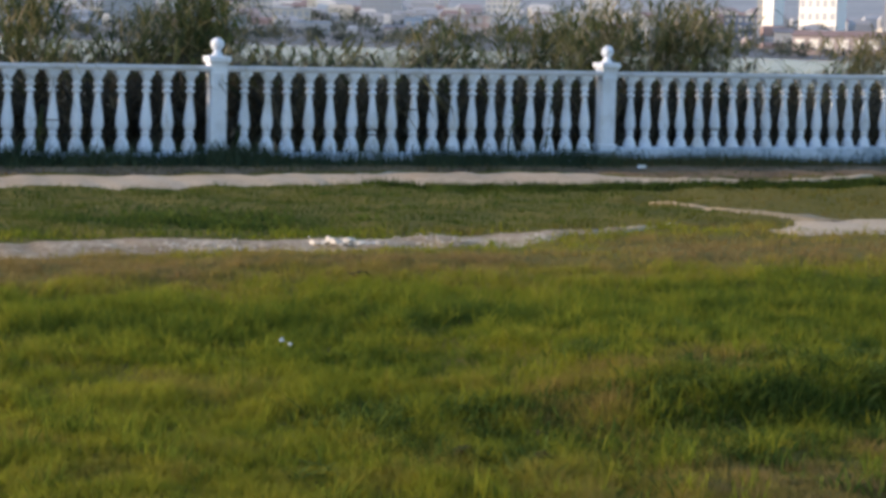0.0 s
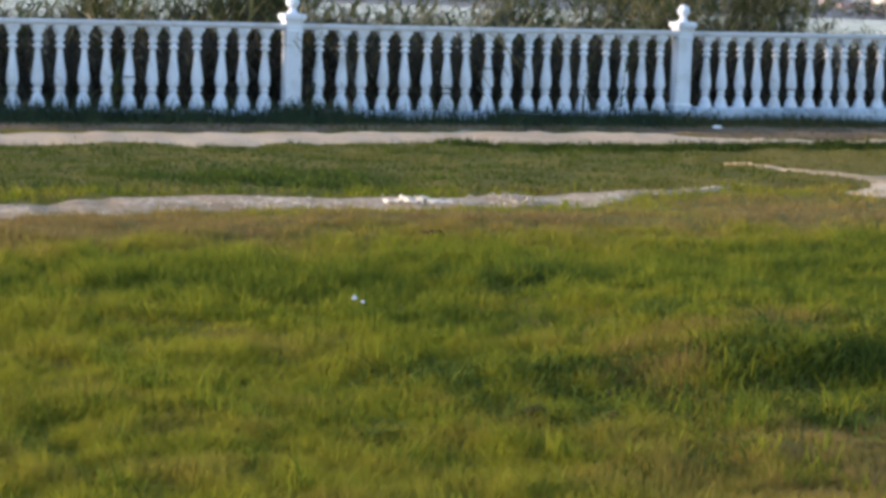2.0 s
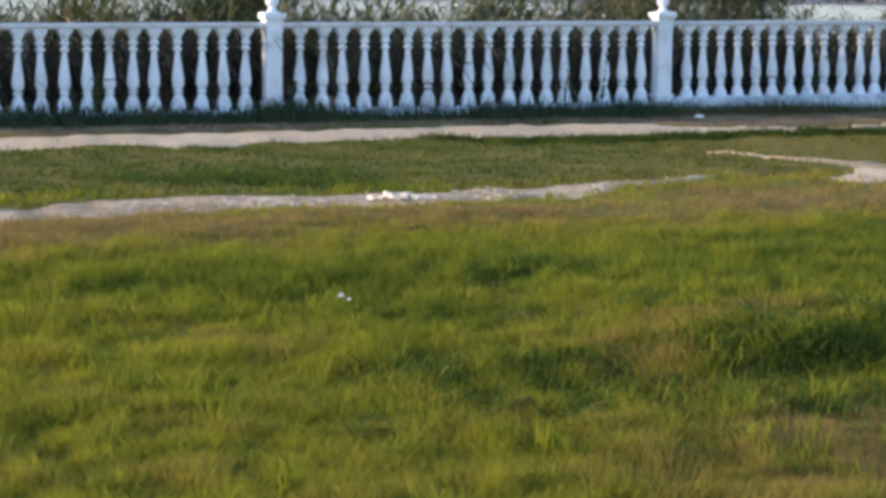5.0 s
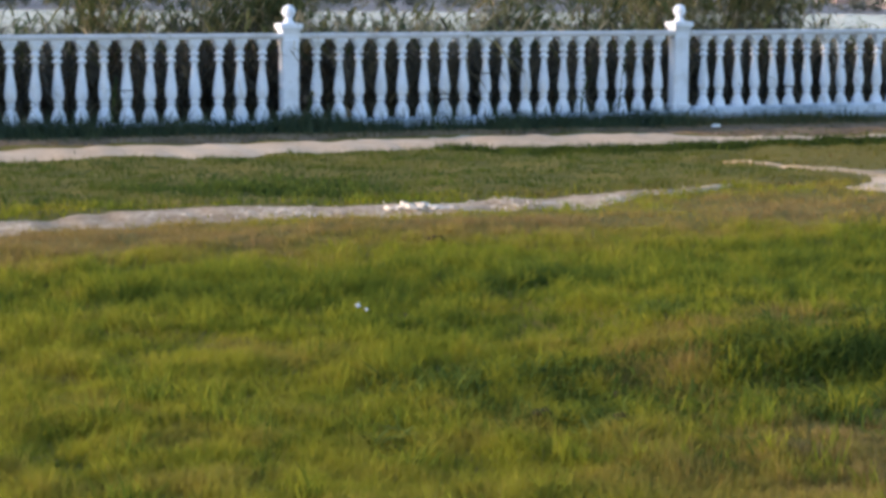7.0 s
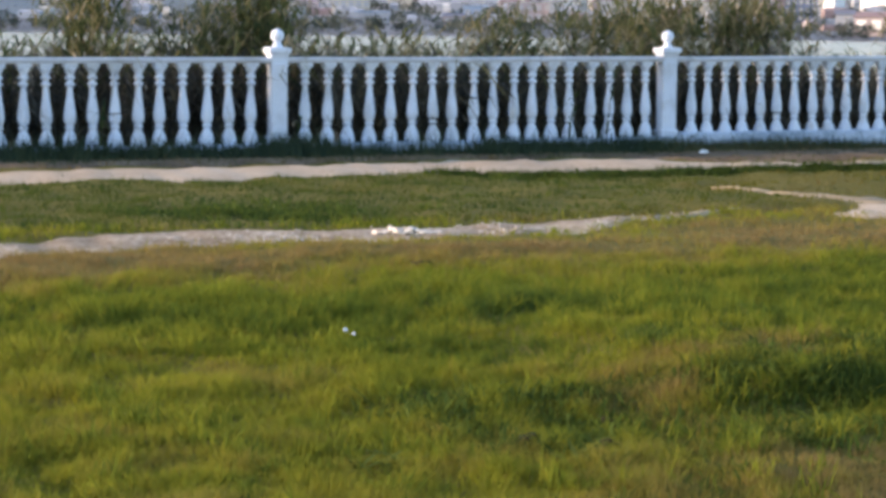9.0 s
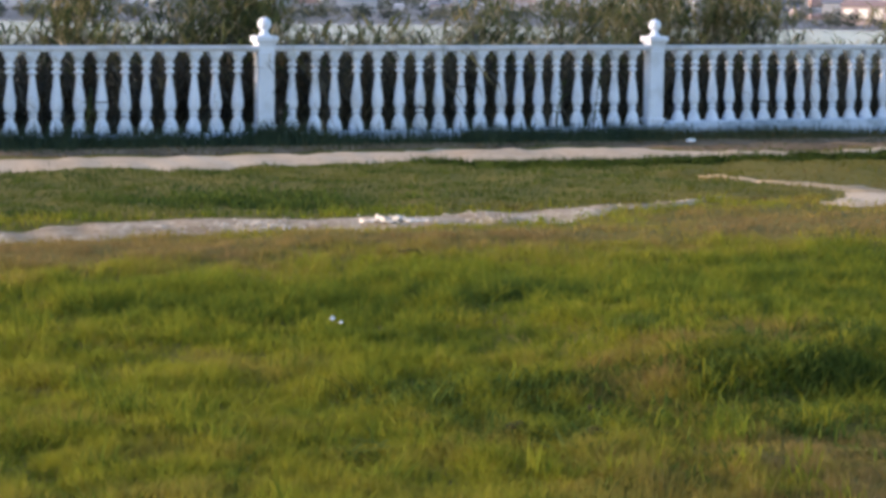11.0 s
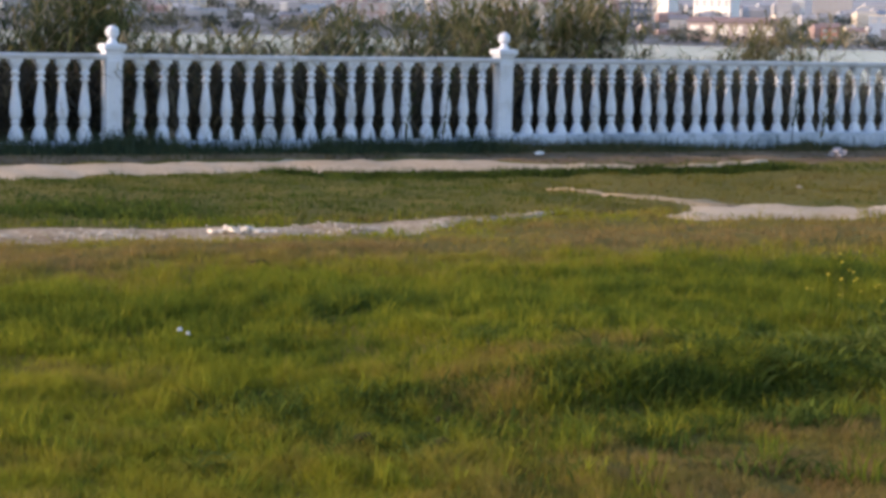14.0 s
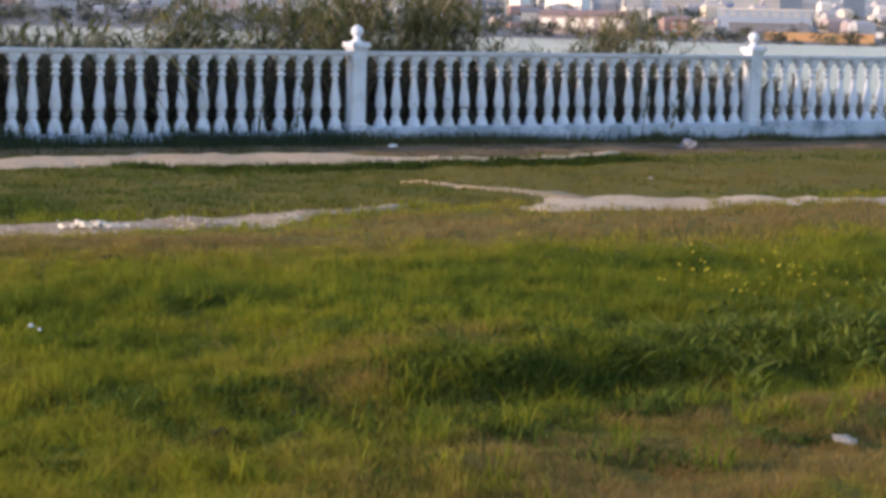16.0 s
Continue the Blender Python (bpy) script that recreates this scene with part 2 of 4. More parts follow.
def near_track(s):
    """The grey gravel track in front."""
    low = np.interp(s, [-14, -5.3, -4.6, -4.2, -3.6, -2.8, -2, -1.5, -0.95, -0.45, 0.0], [11.1, 11.3, 11.48, 11.52, 11.47, 11.45, 11.55, 11.7, 12.05, 12.27, 12.56])
    top = np.interp(s, [-14, -5.16, -4.4, -4, -3.6, -3.3, -3, -2.6, -2.1, -1.2, -0.7, 0.0], [12.0, 12.05, 12.37, 12.48, 12.45, 12.3, 12.17, 12.2, 12.36, 12.48, 12.57, 12.6])
    rag = np.clip(-s, 0, 1)
    return low + (fbm(s, 0 * s, 0.35, 5) - 0.5) * 0.2 * rag, top + (fbm(s, 0 * s, 0.35, 6) - 0.5) * 0.22 * rag


def sand_patch(s):
    """The bare sand on the open side."""
    low = np.interp(s, [0.72, 0.85, 1.2, 1.75, 2.3, 3.4, 4.2, 14], [12.2, 11.92, 11.78, 11.83, 11.88, 11.85, 11.82, 11.9])
    top = np.interp(s, [0.72, 1.2, 1.45, 1.62, 2.1, 2.5, 3, 3.5, 4.2, 6, 14], [12.25, 12.75, 13.05, 13.1, 13.0, 12.82, 12.68, 12.58, 12.34, 12.25, 12.3])
    rag = np.clip(s - 0.72, 0, 1)
    return low + (fbm(s, 0 * s, 0.4, 7) - 0.5) * 0.22 * rag, top + (fbm(s, 0 * s, 0.4, 8) - 0.5) * 0.14 * rag


def diagonal(w):
    """The trodden line that joins path and sand: its middle and half width at each w."""
    mid = np.interp(w, [12.9, 13.14, 13.52, 13.77, 14.17, 14.41, 14.94, 15.6], [1.7, 1.6, 1.37, 1.25, 1.09, 0.83, 0.4, 0.1])
    return mid, np.interp(w, [12.9, 13.2, 13.75, 14.0, 14.3], [0.2, 0.15, 0.1, 0.06, 0.012])


def bare(s, w):
    """1 on trodden ground, 0 in the grass."""
    s, w = np.asarray(s, float), np.asarray(w, float)
    out = np.zeros(np.broadcast(s, w).shape)
    for edges, lo, hi, fade in ((far_path, -14, 4.6, 0.2), (near_track, -14, 0.0, 0.3), (sand_patch, 0.72, 14, 0.45)):
        a, c = edges(s)
        out = np.maximum(out, step(w, a - 0.08, a + fade) * (1 - step(w, c - 0.16, c + 0.08)) * (s > lo) * (s < hi))
    mid, half = diagonal(w)
    line = (np.abs(s - mid + 0.1 * (field(s, w, 0.25, 9) - 0.5)) < half) & (w > 12.9) & (w < 14.6)
    return np.maximum(out, line * np.interp(w, [13.7, 14.0, 14.6], [0.97, 0.75, 0.2]))


def height(x, y):
    """The one sheet of ground: lawn, bank, lake bed, far shore and hills."""
    x, y = np.asarray(x, float), np.asarray(y, float)
    s, w = to_sw(x, y)
    near = 1 - step(np.hypot(x, y), 40, 90)
    z = 0.32 * np.clip(w / FENCE_W, -1.5, 1.0)
    z = z + near * ((fbm(x, y, 1.6, 0) - 0.5) * 0.025 + (field(x, y, 0.4, 2) - 0.5) * 0.035 + (field(x, y, 0.17, 3) - 0.5) * 0.03) * (1 - step(w, 17, 18))
    z = z + 0.03 * np.exp(-((w - 10.9) / 0.5) ** 2) * near
    z = z + 0.1 * (1 - 0.7 * step(s, -2.6, -1.8)) * step(w, 6.25, 6.55) * (1 - step(w, 7.2, 9.5)) * step(s, -4.0, -3.3) * near
    z = z - 0.05 * np.exp(-((w - 6.35) / 0.3) ** 2) * step(s, -5.2, -4.2) * near
    z = z - 0.008 * bare(s, w) * near
    z = z - 1.6 * step(w, 18.6, 23.5)
    far = step(y, 575, 640) * 2.4 + np.clip(y - 640, 0, None) * 0.022 + step(y, 1500, 3200) * (38 + 40 * field(x, y, 700, 1))
    return z + far


# ------------------------------------------------------------------ ground, paths, water
def sheet(name, xs, ys, zfun, mat, lift=0.0):
    X, Y = np.meshgrid(xs, ys)
    Z = zfun(X, Y) + lift
    v = np.stack([X.ravel(), Y.ravel(), Z.ravel()], 1)
    nx, ny = len(xs), len(ys)
    i = (np.arange(ny - 1)[:, None] * nx + np.arange(nx - 1)[None]).ravel()
    f = np.stack([i, i + 1, i + 1 + nx, i + nx], 1)
    return mesh_from(name, v.tolist(), f.tolist(), mat, True)


spread = lambda a, b, n: np.geomspace(1, b - a + 1, n)[1:] + a - 1
gx = np.concatenate([-spread(9, 2600, 26)[::-1], np.arange(-9, 13.01, 0.14), spread(13, 2600, 26)])
gy = np.concatenate([-spread(2, 300, 14)[::-1], np.arange(-2, 26.01, 0.14), spread(26, 560, 22), np.arange(570, 660, 10), spread(660, 4300, 20)])
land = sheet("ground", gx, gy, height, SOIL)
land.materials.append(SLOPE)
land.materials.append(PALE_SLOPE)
# the slope's painted haze steps up in two bands with distance
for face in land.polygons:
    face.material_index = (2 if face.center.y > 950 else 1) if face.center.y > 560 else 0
ground = tagged(new("ground", land), "uneven lawn soil sloping down to a lake bank", "ground", kind="structure")


def ribbon(name, edges, s0, s1, mat, lift, n, rows=5):
    ss = np.linspace(s0, s1, n)
    lo, hi = edges(ss)
    verts, faces = [], []
    for k in range(n):
        for r in range(rows):
            w = lo[k] + (hi[k] - lo[k]) * r / (rows - 1)
            x, y = to_xy(ss[k], w)
            verts.append((x, y, float(height(x, y)) + (lift if 0 < r < rows - 1 else -0.012)))
    for k in range(n - 1):
        for r in range(rows - 1):
            a = k * rows + r
            faces.append((a, a + rows, a + rows + 1, a + 1))
    return new(name, mesh_from(name, verts, faces, mat, True))


tagged(ribbon("path", far_path, -14, 4.6, SAND, 0.022, 620), "pale trodden sandy path running beside the white balustrade", "path", kind="structure")
tagged(ribbon("track", near_track, -14, 0.0, GRAVEL, 0.022, 400), "worn grey gravel track with pale rubble through the grass", "path", kind="structure")
tagged(ribbon("sand", sand_patch, 0.72, 14, SAND, 0.022, 340), "bare patch of pale sand between strips of grass", "path", kind="structure")


verts, faces = [], []
for k, w in enumerate(np.linspace(12.85, 14.3, 70)):
    mid, half = (float(v) for v in diagonal(w))
    for d in (-1.25, -0.7, 0.7, 1.25):
        x, y = to_xy(mid + half * d * (0.75 + 0.5 * float(field(w, d, 0.2, 9))) + 0.08 * (float(field(w, 3, 0.3, 9)) - 0.5), w)
        verts.append((x, y, float(height(x, y)) + (0.018 if abs(d) < 1 else -0.01)))
    if k:
        faces += [(4 * k - 4 + j, 4 * k - 3 + j, 4 * k + 1 + j, 4 * k + j) for j in range(3)]
tagged(new("footpath", mesh_from("footpath", verts, faces, DUST, True)), "thin trodden footpath crossing the grass between paths", "path", kind="structure")


def litter_edges(s):
    return far_path(s)[1] + 0.0, np.full(np.shape(s), 18.3)


tagged(ribbon("verge", litter_edges, -14, 14, LITTER_SOIL, 0.02, 200, 7), "strip of brown leaf litter along the balustrade's foot", "verge", kind="structure")

lake = mesh_from("water", [(-2600, 8, WATER_Z), (2600, 8, WATER_Z), (2600, 640, WATER_Z), (-2600, 640, WATER_Z)], [(0, 1, 2, 3)], WATER)
tagged(new("water", lake), "pale calm lake water reflecting the evening sky", "water", kind="structure")


# ------------------------------------------------------------------ balustrade
def top_of_plinth(s):
    return 0.44 + 0.006 * s


FRAME = Matrix.Rotation(THETA, 4, "Z")


def on_line(s, z=0.0):
    x, y = to_xy(s, FENCE_W)
    return Matrix.Translation((x, y, z)) @ FRAME


BALUSTER = [(0.064, 0.0), (0.07, 0.012), (0.07, 0.04), (0.066, 0.068), (0.056, 0.1), (0.043, 0.13), (0.033, 0.152), (0.03, 0.164), (0.041, 0.17),
            (0.044, 0.18), (0.041, 0.19), (0.03, 0.196), (0.037, 0.208), (0.048, 0.228), (0.0545, 0.255), (0.055, 0.285), (0.05, 0.335), (0.042, 0.39),
            (0.034, 0.445), (0.028, 0.495), (0.025, 0.53), (0.025, 0.546), (0.04, 0.554), (0.046, 0.566), (0.04, 0.578), (0.027, 0.585), (0.027, 0.604),
            (0.041, 0.612), (0.047, 0.624), (0.041, 0.636), (0.03, 0.642), (0.035, 0.662), (0.049, 0.69), (0.059, 0.712)]
bm = lathe(bmesh.new(), BALUSTER, 18)
box(bm, -0.06, 0.06, -0.06, 0.06, 0.714, 0.75, 0.004)
BALUSTER_MESH = bpy.data.meshes.new("baluster")
bm.to_mesh(BALUSTER_MESH)
bm.free()
BALUSTER_MESH.materials.append(PAINT)
BALUSTER_MESH.polygons.foreach_set("use_smooth", [len(p.vertices) == 4 and abs(p.normal.z) < 0.98 for p in BALUSTER_MESH.polygons])


def sloped_bar(name, s0, s1, profile, mat, parent, label=""):
    """A moulded bar along the balustrade; profile in (across, above the plinth's top)."""
    verts, faces = [], []
    n = max(2, int((s1 - s0) / 0.35))
    mid = (s0 + s1) / 2
    for k in range(n + 1):
        s = s0 + (s1 - s0) * k / n
        for a, z in profile:
            wob = (float(field(s, a, 0.5, 11)) - 0.5) * 0.006
            verts.append((s - mid, a + wob * 0.5, z + top_of_plinth(s) - top_of_plinth(mid) + (wob if z > 0.1 else 0)))
    m = len(profile)
    for k in range(n):
        for j in range(m):
            a, c = k * m + j, k * m + (j + 1) % m
            faces.append((a, a + m, c + m, c))
    faces.append(tuple(range(m)))
    faces.append(tuple(reversed(range(n * m, n * m + m))))
    return part(name, mesh_from(name, verts, faces, mat), mat, parent, label)


RAIL = [(-0.066, 0.75), (-0.07, 0.755), (-0.07, 0.764), (-0.082, 0.77), (-0.082, 0.795), (-0.074, 0.803), (0.074, 0.803), (0.082, 0.795), (0.082, 0.77),
        (0.07, 0.764), (0.07, 0.755), (0.066, 0.75)]
BASE = [(-0.13, -0.6), (-0.13, -0.015), (-0.118, 0.0), (0.118, 0.0), (0.13, -0.015), (0.13, -0.6)]


CRACKED = ((0.427, 0.41), (0.009, 0.218), (0.009, 0.17), (-3.08, 0.3), (3.827, 0.23))


def section(s0, s1, at, mortar=0.0):
    """One bay between two posts: plinth, handrail and its balusters."""
    mid = (s0 + s1) / 2
    thing = tagged(new("balustrade_bay"), "white-painted concrete balustrade bay with turned balusters", "balustrade", "balustrade bays")
    thing.matrix_world = on_line(mid, top_of_plinth(mid))
    base = [(a, z + mortar if z > -0.1 else z) for a, z in BASE]
    sloped_bar("plinth", s0 + 0.113, s1 - 0.113, base, PLINTH, thing, "mottled bluish-white plinth")
    sloped_bar("handrail", s0 + 0.074, s1 - 0.074, RAIL, RAIL_PAINT, thing, "weathered greyish-white handrail")
    rnd = random.Random(int(s0 * 100))
    for s in at:
        o = new("baluster", BALUSTER_MESH)
        o.parent = thing
        for at_s, z in CRACKED:
            if abs(s - at_s) < 0.01:
                r = float(np.interp(z, [q[1] for q in BALUSTER], [q[0] for q in BALUSTER])) + 0.0012
                ring = lathe(bmesh.new(), [(r, z - 0.006), (r + 0.001, z), (r, z + 0.005)], 14)
                part("crack", ring, CRACK_AND_SHADE, o, "dark crack round the baluster")
        o.matrix_basis = Matrix.Translation((s - mid + rnd.uniform(-0.002, 0.002), 0, top_of_plinth(s) - top_of_plinth(mid) + 0.001)) @ Matrix.Rotation(rnd.uniform(-0.02, 0.02), 4, "Y")


def post(s, broken=0):
    """A square pier with base band, moulded cap and ball."""
    thing = tagged(new("balustrade_post"), "white-painted square concrete balustrade post with ball finial", "post", "balustrade posts")
    thing.matrix_world = on_line(s, top_of_plinth(s))
    part("footing", box(bmesh.new(), -0.115, 0.115, -0.125, 0.125, -0.6, 0.012, 0.008), PLINTH, thing, "mottled bluish-white footing")
    part("base_moulding", squared(bmesh.new(), [(0.084, 0.012), (0.084, 0.046), (0.092, 0.05), (0.094, 0.063), (0.092, 0.074), (0.079, 0.08)]), PAINT, thing)
    part("shaft", box(bmesh.new(), -0.076, 0.076, -0.076, 0.076, 0.076, 0.722, 0.007), PAINT, thing)
    cap = part("cap", squared(bmesh.new(), [(0.081, 0.718), (0.083, 0.722), (0.083, 0.738), (0.077, 0.744), (0.077, 0.8), (0.082, 0.806), (0.087, 0.83), (0.099, 0.838), (0.104, 0.848),
                                      (0.105, 0.884), (0.1, 0.891), (0.064, 0.896)]), PAINT, thing)
    ball = [(0.056, 0.895), (0.052, 0.908), (0.04, 0.922), (0.034, 0.936), (0.034, 0.946)]
    ball += [(0.063 * math.cos(a), 1.001 + 0.063 * math.sin(a)) for a in np.linspace(-1.02, 1.5, 13)]
    part("ball", lathe(bmesh.new(), ball, 20), PAINT, cap, smooth=True)


POSTS = [-6.9, -1.553, 2.534, 7.672, 13.0]
for s in POSTS:
    post(s)
# hand-set, so no two gaps are quite alike
BAY_1 = [-4.119, -3.906, -3.696, -3.494, -3.28, -3.08, -2.873, -2.674, -2.448, -2.23, -2.016, -1.816]
BAY_2 = [-1.285, -1.067, -0.866, -0.648, -0.429, -0.212, 0.009, 0.203, 0.427, 0.629, 0.85, 1.045, 1.259, 1.455, 1.68, 1.883, 2.088, 2.302]
BAY_3 = [2.822, 3.0, 3.215, 3.415, 3.63, 3.827, 4.04, 4.254, 4.45, 4.657, 4.878, 5.075, 5.29, 5.485, 5.696, 5.938, 6.154, 6.363, 6.56, 6.774, 6.998, 7.215, 7.428]
section(-6.9, -1.553, [-4.33 - 0.21 * k for k in range(11)] + BAY_1)
section(-1.553, 2.534, BAY_2)
section(2.534, 7.672, BAY_3, 0.045)
section(7.672, 13.0, [7.935 + 0.214 * k for k in range(23)], 0.06)


# ------------------------------------------------------------------ blades
def blade_mesh(name, root, length, width, lean, droop, dry, mat, segs=2):
    """Many tapering blades as one mesh. root (n,3); lean (n,2): how far the tip goes sideways, in lengths; droop: how much the tip sinks."""
    n = len(root)
    side = RNG.random(n) * math.tau
    right = np.stack([np.cos(side), np.sin(side), np.zeros(n)], 1) * (width / 2)[:, None]
    rows = []
    for k in range(segs + 1):
        t = k / segs
        p = root.copy()
        p[:, :2] += lean * (length * t ** 1.6)[:, None]
        p[:, 2] += length * (t - droop * t ** 2.4)
        taper = (1 - t) ** 0.7 if k else 0.8
        if k < segs:
            rows += [p - right * taper, p + right * taper]
        else:
            rows.append(p)
    m = 2 * segs + 1
    v = np.stack(rows, 1).reshape(-1, 3)
    base = np.arange(n)[:, None] * m
    tris = []
    for k in range(segs - 1):
        a = 2 * k
        tris += [base + np.array([[a, a + 1, a + 3]]), base + np.array([[a, a + 3, a + 2]])]
    tris.append(base + np.array([[m - 3, m - 2, m - 1]]))
    f = np.stack(tris, 1).reshape(-1, 3)
    me = bpy.data.meshes.new(name)
    me.vertices.add(len(v))
    me.vertices.foreach_set("co", v.ravel().astype(np.float32))
    me.loops.add(f.size)
    me.loops.foreach_set("vertex_index", f.ravel().astype(np.int32))
    me.polygons.add(len(f))
    me.polygons.foreach_set("loop_start", np.arange(0, f.size, 3, dtype=np.int32))
    me.polygons.foreach_set("use_smooth", np.ones(len(f), bool))
    at = me.attributes.new("dry", "FLOAT", "POINT")
    at.data.foreach_set("value", np.repeat(np.clip(dry, 0, 1), m).astype(np.float32))
    me.materials.append(mat)
    me.update(calc_edges=True)
    return me


def lush(s, w):
    """How rank the grass grows."""
    near_left = (1 - step(w, 7.4, 8.8)) * (1 - step(s, -4.8, -3.9))
    v = 0.4 - 0.12 * near_left + (fbm(s, w, 0.9, 20) - 0.5) * (0.65 - 0.25 * near_left)
    v = v + 0.55 * np.exp(-((w - 8.9) / 0.8) ** 2) * (1 - step(w, 10.2, 10.8))
    v = v + (0.2 + 0.8 * fbm(s, w, 0.5, 25)) * (1 - 0.5 * step(s, -2.6, -1.9)) * np.exp(-((w - 6.42) / 0.24) ** 2) * step(s, -3.7, -3.2)
    v = v + 0.8 * np.exp(-((w - 13.3) / 0.42) ** 2 - ((s + 3.3) / 0.7) ** 2)
    v = v + 0.5 * np.exp(-((w - 15.75) / 0.15) ** 2) * step(s, -1.0, 0.3)
    v = v - 0.5 * (1 - step(w, 5.9, 6.6)) * step(s, -4.2, -3.4)
    v = v - 0.5 * np.exp(-((w - 11.2) / 0.45) ** 2)
    return np.clip(v, 0, 1.4)


def dryness_and_shade(s, w):
    near_left = (1 - step(w, 7.4, 8.8)) * (1 - step(s, -4.8, -3.9))
    v = 0.385 + 0.15 * near_left + (fbm(s, w * 1.6, 0.7, 30) - 0.5) * (0.46 - 0.24 * near_left) - 0.15 * step(w, 12.5, 13.0) + (0.34 - 0.16 * step(w, 15.0, 15.6)) * step(w, 12.8, 13.2) * step(s, 0.2, 1.6) + 0.35 * np.exp(-((w - 12.75) / 0.3) ** 2 - ((s - 0.3) / 0.8) ** 2)
    v = v + (0.25 + 0.7 * fbm(s, w * 2.2, 1.1, 34)) * np.exp(-((w - 10.85) / 0.72) ** 2) + 0.28 * np.exp(-((w - 11.6) / 0.8) ** 2) * step(s, -1.4, -0.3) * (1 - step(s, 3, 5))
    v = v + 0.4 * np.exp(-((w - 7.05) / 0.22) ** 2 - ((s + 3.05) / 0.35) ** 2)
    v = v + 0.4 * (1 - step(w, 5.75, 6.25)) * step(s, -4.9, -3.9)  + 0.4 * np.exp(-((w - 6.75) / 0.2) ** 2 - ((s + 3.85) / 0.3) ** 2)
    v = v + 0.05 * np.exp(-((w - 7.6) / 0.5) ** 2) * (1 - step(s, -3.6, -2.8))
    # darker green along the bank's front: its shade is put into the colour
    v = v - 0.8 * fbm(s, w, 0.4, 26) * np.exp(-((w - 6.36) / 0.18) ** 2) * step(s, -3.6, -3.0) * (1 - step(s, -2.9, -2.5))
    v = v - 0.5 * np.exp(-((w - 13.3) / 0.4) ** 2 - ((s + 3.3) / 0.7) ** 2) - 0.5 * np.exp(-((w - 15.7) / 0.16) ** 2) * step(s, -1.0, 0.3)
    rough = step(s, -5.0, -4.3) * (1 - step(w, 6.9, 7.6))
    v = v + rough * (0.04 + 0.55 * (fbm(s, w * 1.5, 0.4, 36) - 0.5))
    v = v - 0.06 * step(s, -5.2, -4.4) * (1 - step(w, 9.2, 9.8)) * step(w, 6.9, 7.3)
    return v - 0.12 * lush(s, w)


def meadow(count, y0, y1, thick, tall):
    y = RNG.uniform(y0, y1, count)
    x = RNG.uniform(0, 1, count)
    x = -0.28 * y - 0.8 + x * (0.72 * y + 1.6)
    s, w = to_sw(x, y)
    keep = (w < 16.6) & (RNG.random(count) > bare(s, w) * 0.985)
    clump = field(x, y, 0.14, 40)
    near_left = (1 - step(w, 7.4, 8.8)) * (1 - step(s, -4.6, -3.7))
    keep &= RNG.random(count) < (0.3 + 0.9 * clump + 0.2 * lush(s, w) + 0.45 * near_left) * (1 - 0.4 * step(w, 12.7, 13.0) * step(s, 0.3, 1.5))
    x, y, s, w, clump = x[keep], y[keep], s[keep], w[keep], clump[keep]
    n = len(x)
    lu = lush(s, w)
    length = tall * (0.045 + 0.06 * lu) * (0.42 + 0.95 * field(x, y, 0.12, 41) ** 1.6 + 0.3 * field(x, y, 0.45, 43) ** 2) * RNG.uniform(0.5, 1.6, n)
    length *= np.where(w > 12.6, 0.62, 1.0)
    width = thick * RNG.uniform(0.7, 1.3, n)
    lean = RNG.normal(0, 0.36, (n, 2)) + np.stack([field(x, y, 0.18, 44) - 0.5, field(x, y, 0.18, 45) - 0.5], 1) * 0.5
    near_left = (1 - step(w, 7.4, 8.8)) * (1 - step(s, -4.6, -3.7))
    calm = np.where(w > 12.6, 0.45, 1.0) * (1 - 0.5 * near_left)
    dry = dryness_and_shade(s, w) + ((field(x, y, 0.22, 46) - 0.5) * 0.35 + (clump - 0.5) * 0.3 + RNG.normal(0, 0.08, n) + (RNG.random(n) < 0.03) * 0.35) * calm
    root = np.stack([x, y, height(x, y) - 0.006], 1)
    return root, length, width, lean, RNG.uniform(0.1, 0.5, n), dry


for count, y0, y1, thick, tall in ((310000, 4.6, 8.0, 0.0042, 1.0), (240000, 8.0, 12.0, 0.0055, 1.0), (180000, 12.0, 21.0, 0.009, 1.0)):
    blades = meadow(count, y0, y1, thick, tall)
    short = to_sw(blades[0][:, 0], blades[0][:, 1])[1] > 12.5
    me = blade_mesh("grass", *(q[~short] for q in blades), GRASS)
    tagged(new("grass", me), "uneven green meadow grass with dry straw patches", "grass", kind="stuff")
    if short.any():
        me = blade_mesh("turf", *(q[short] for q in blades), TURF)
        tagged(new("turf", me), "short dull olive turf between the trodden paths", "grass", kind="stuff")

# thinner lawn beyond the open stretch
n = 150000
x, y = RNG.uniform(-16, 20, n), RNG.uniform(-9, 24, n)
s, w = to_sw(x, y)
keep = (w < 16.5) & (bare(s, w) < 0.5) & ((x < -0.28 * y - 0.8) | (x > 0.44 * y + 0.8) | (y < 4.6))
keep &= np.hypot(x, y) > 0.6
x, y, s, w = x[keep], y[keep], s[keep], w[keep]
n = len(x)
me = blade_mesh("outer_grass", np.stack([x, y, height(x, y) - 0.006], 1), RNG.uniform(0.05, 0.14, n), RNG.uniform(0.008, 0.016, n),
                RNG.normal(0, 0.4, (n, 2)), RNG.uniform(0.1, 0.5, n), dryness_and_shade(s, w) + RNG.normal(0, 0.14, n), GRASS)
tagged(new("outer_grass", me), "sparser green lawn grass round the meadow", "grass", kind="stuff")

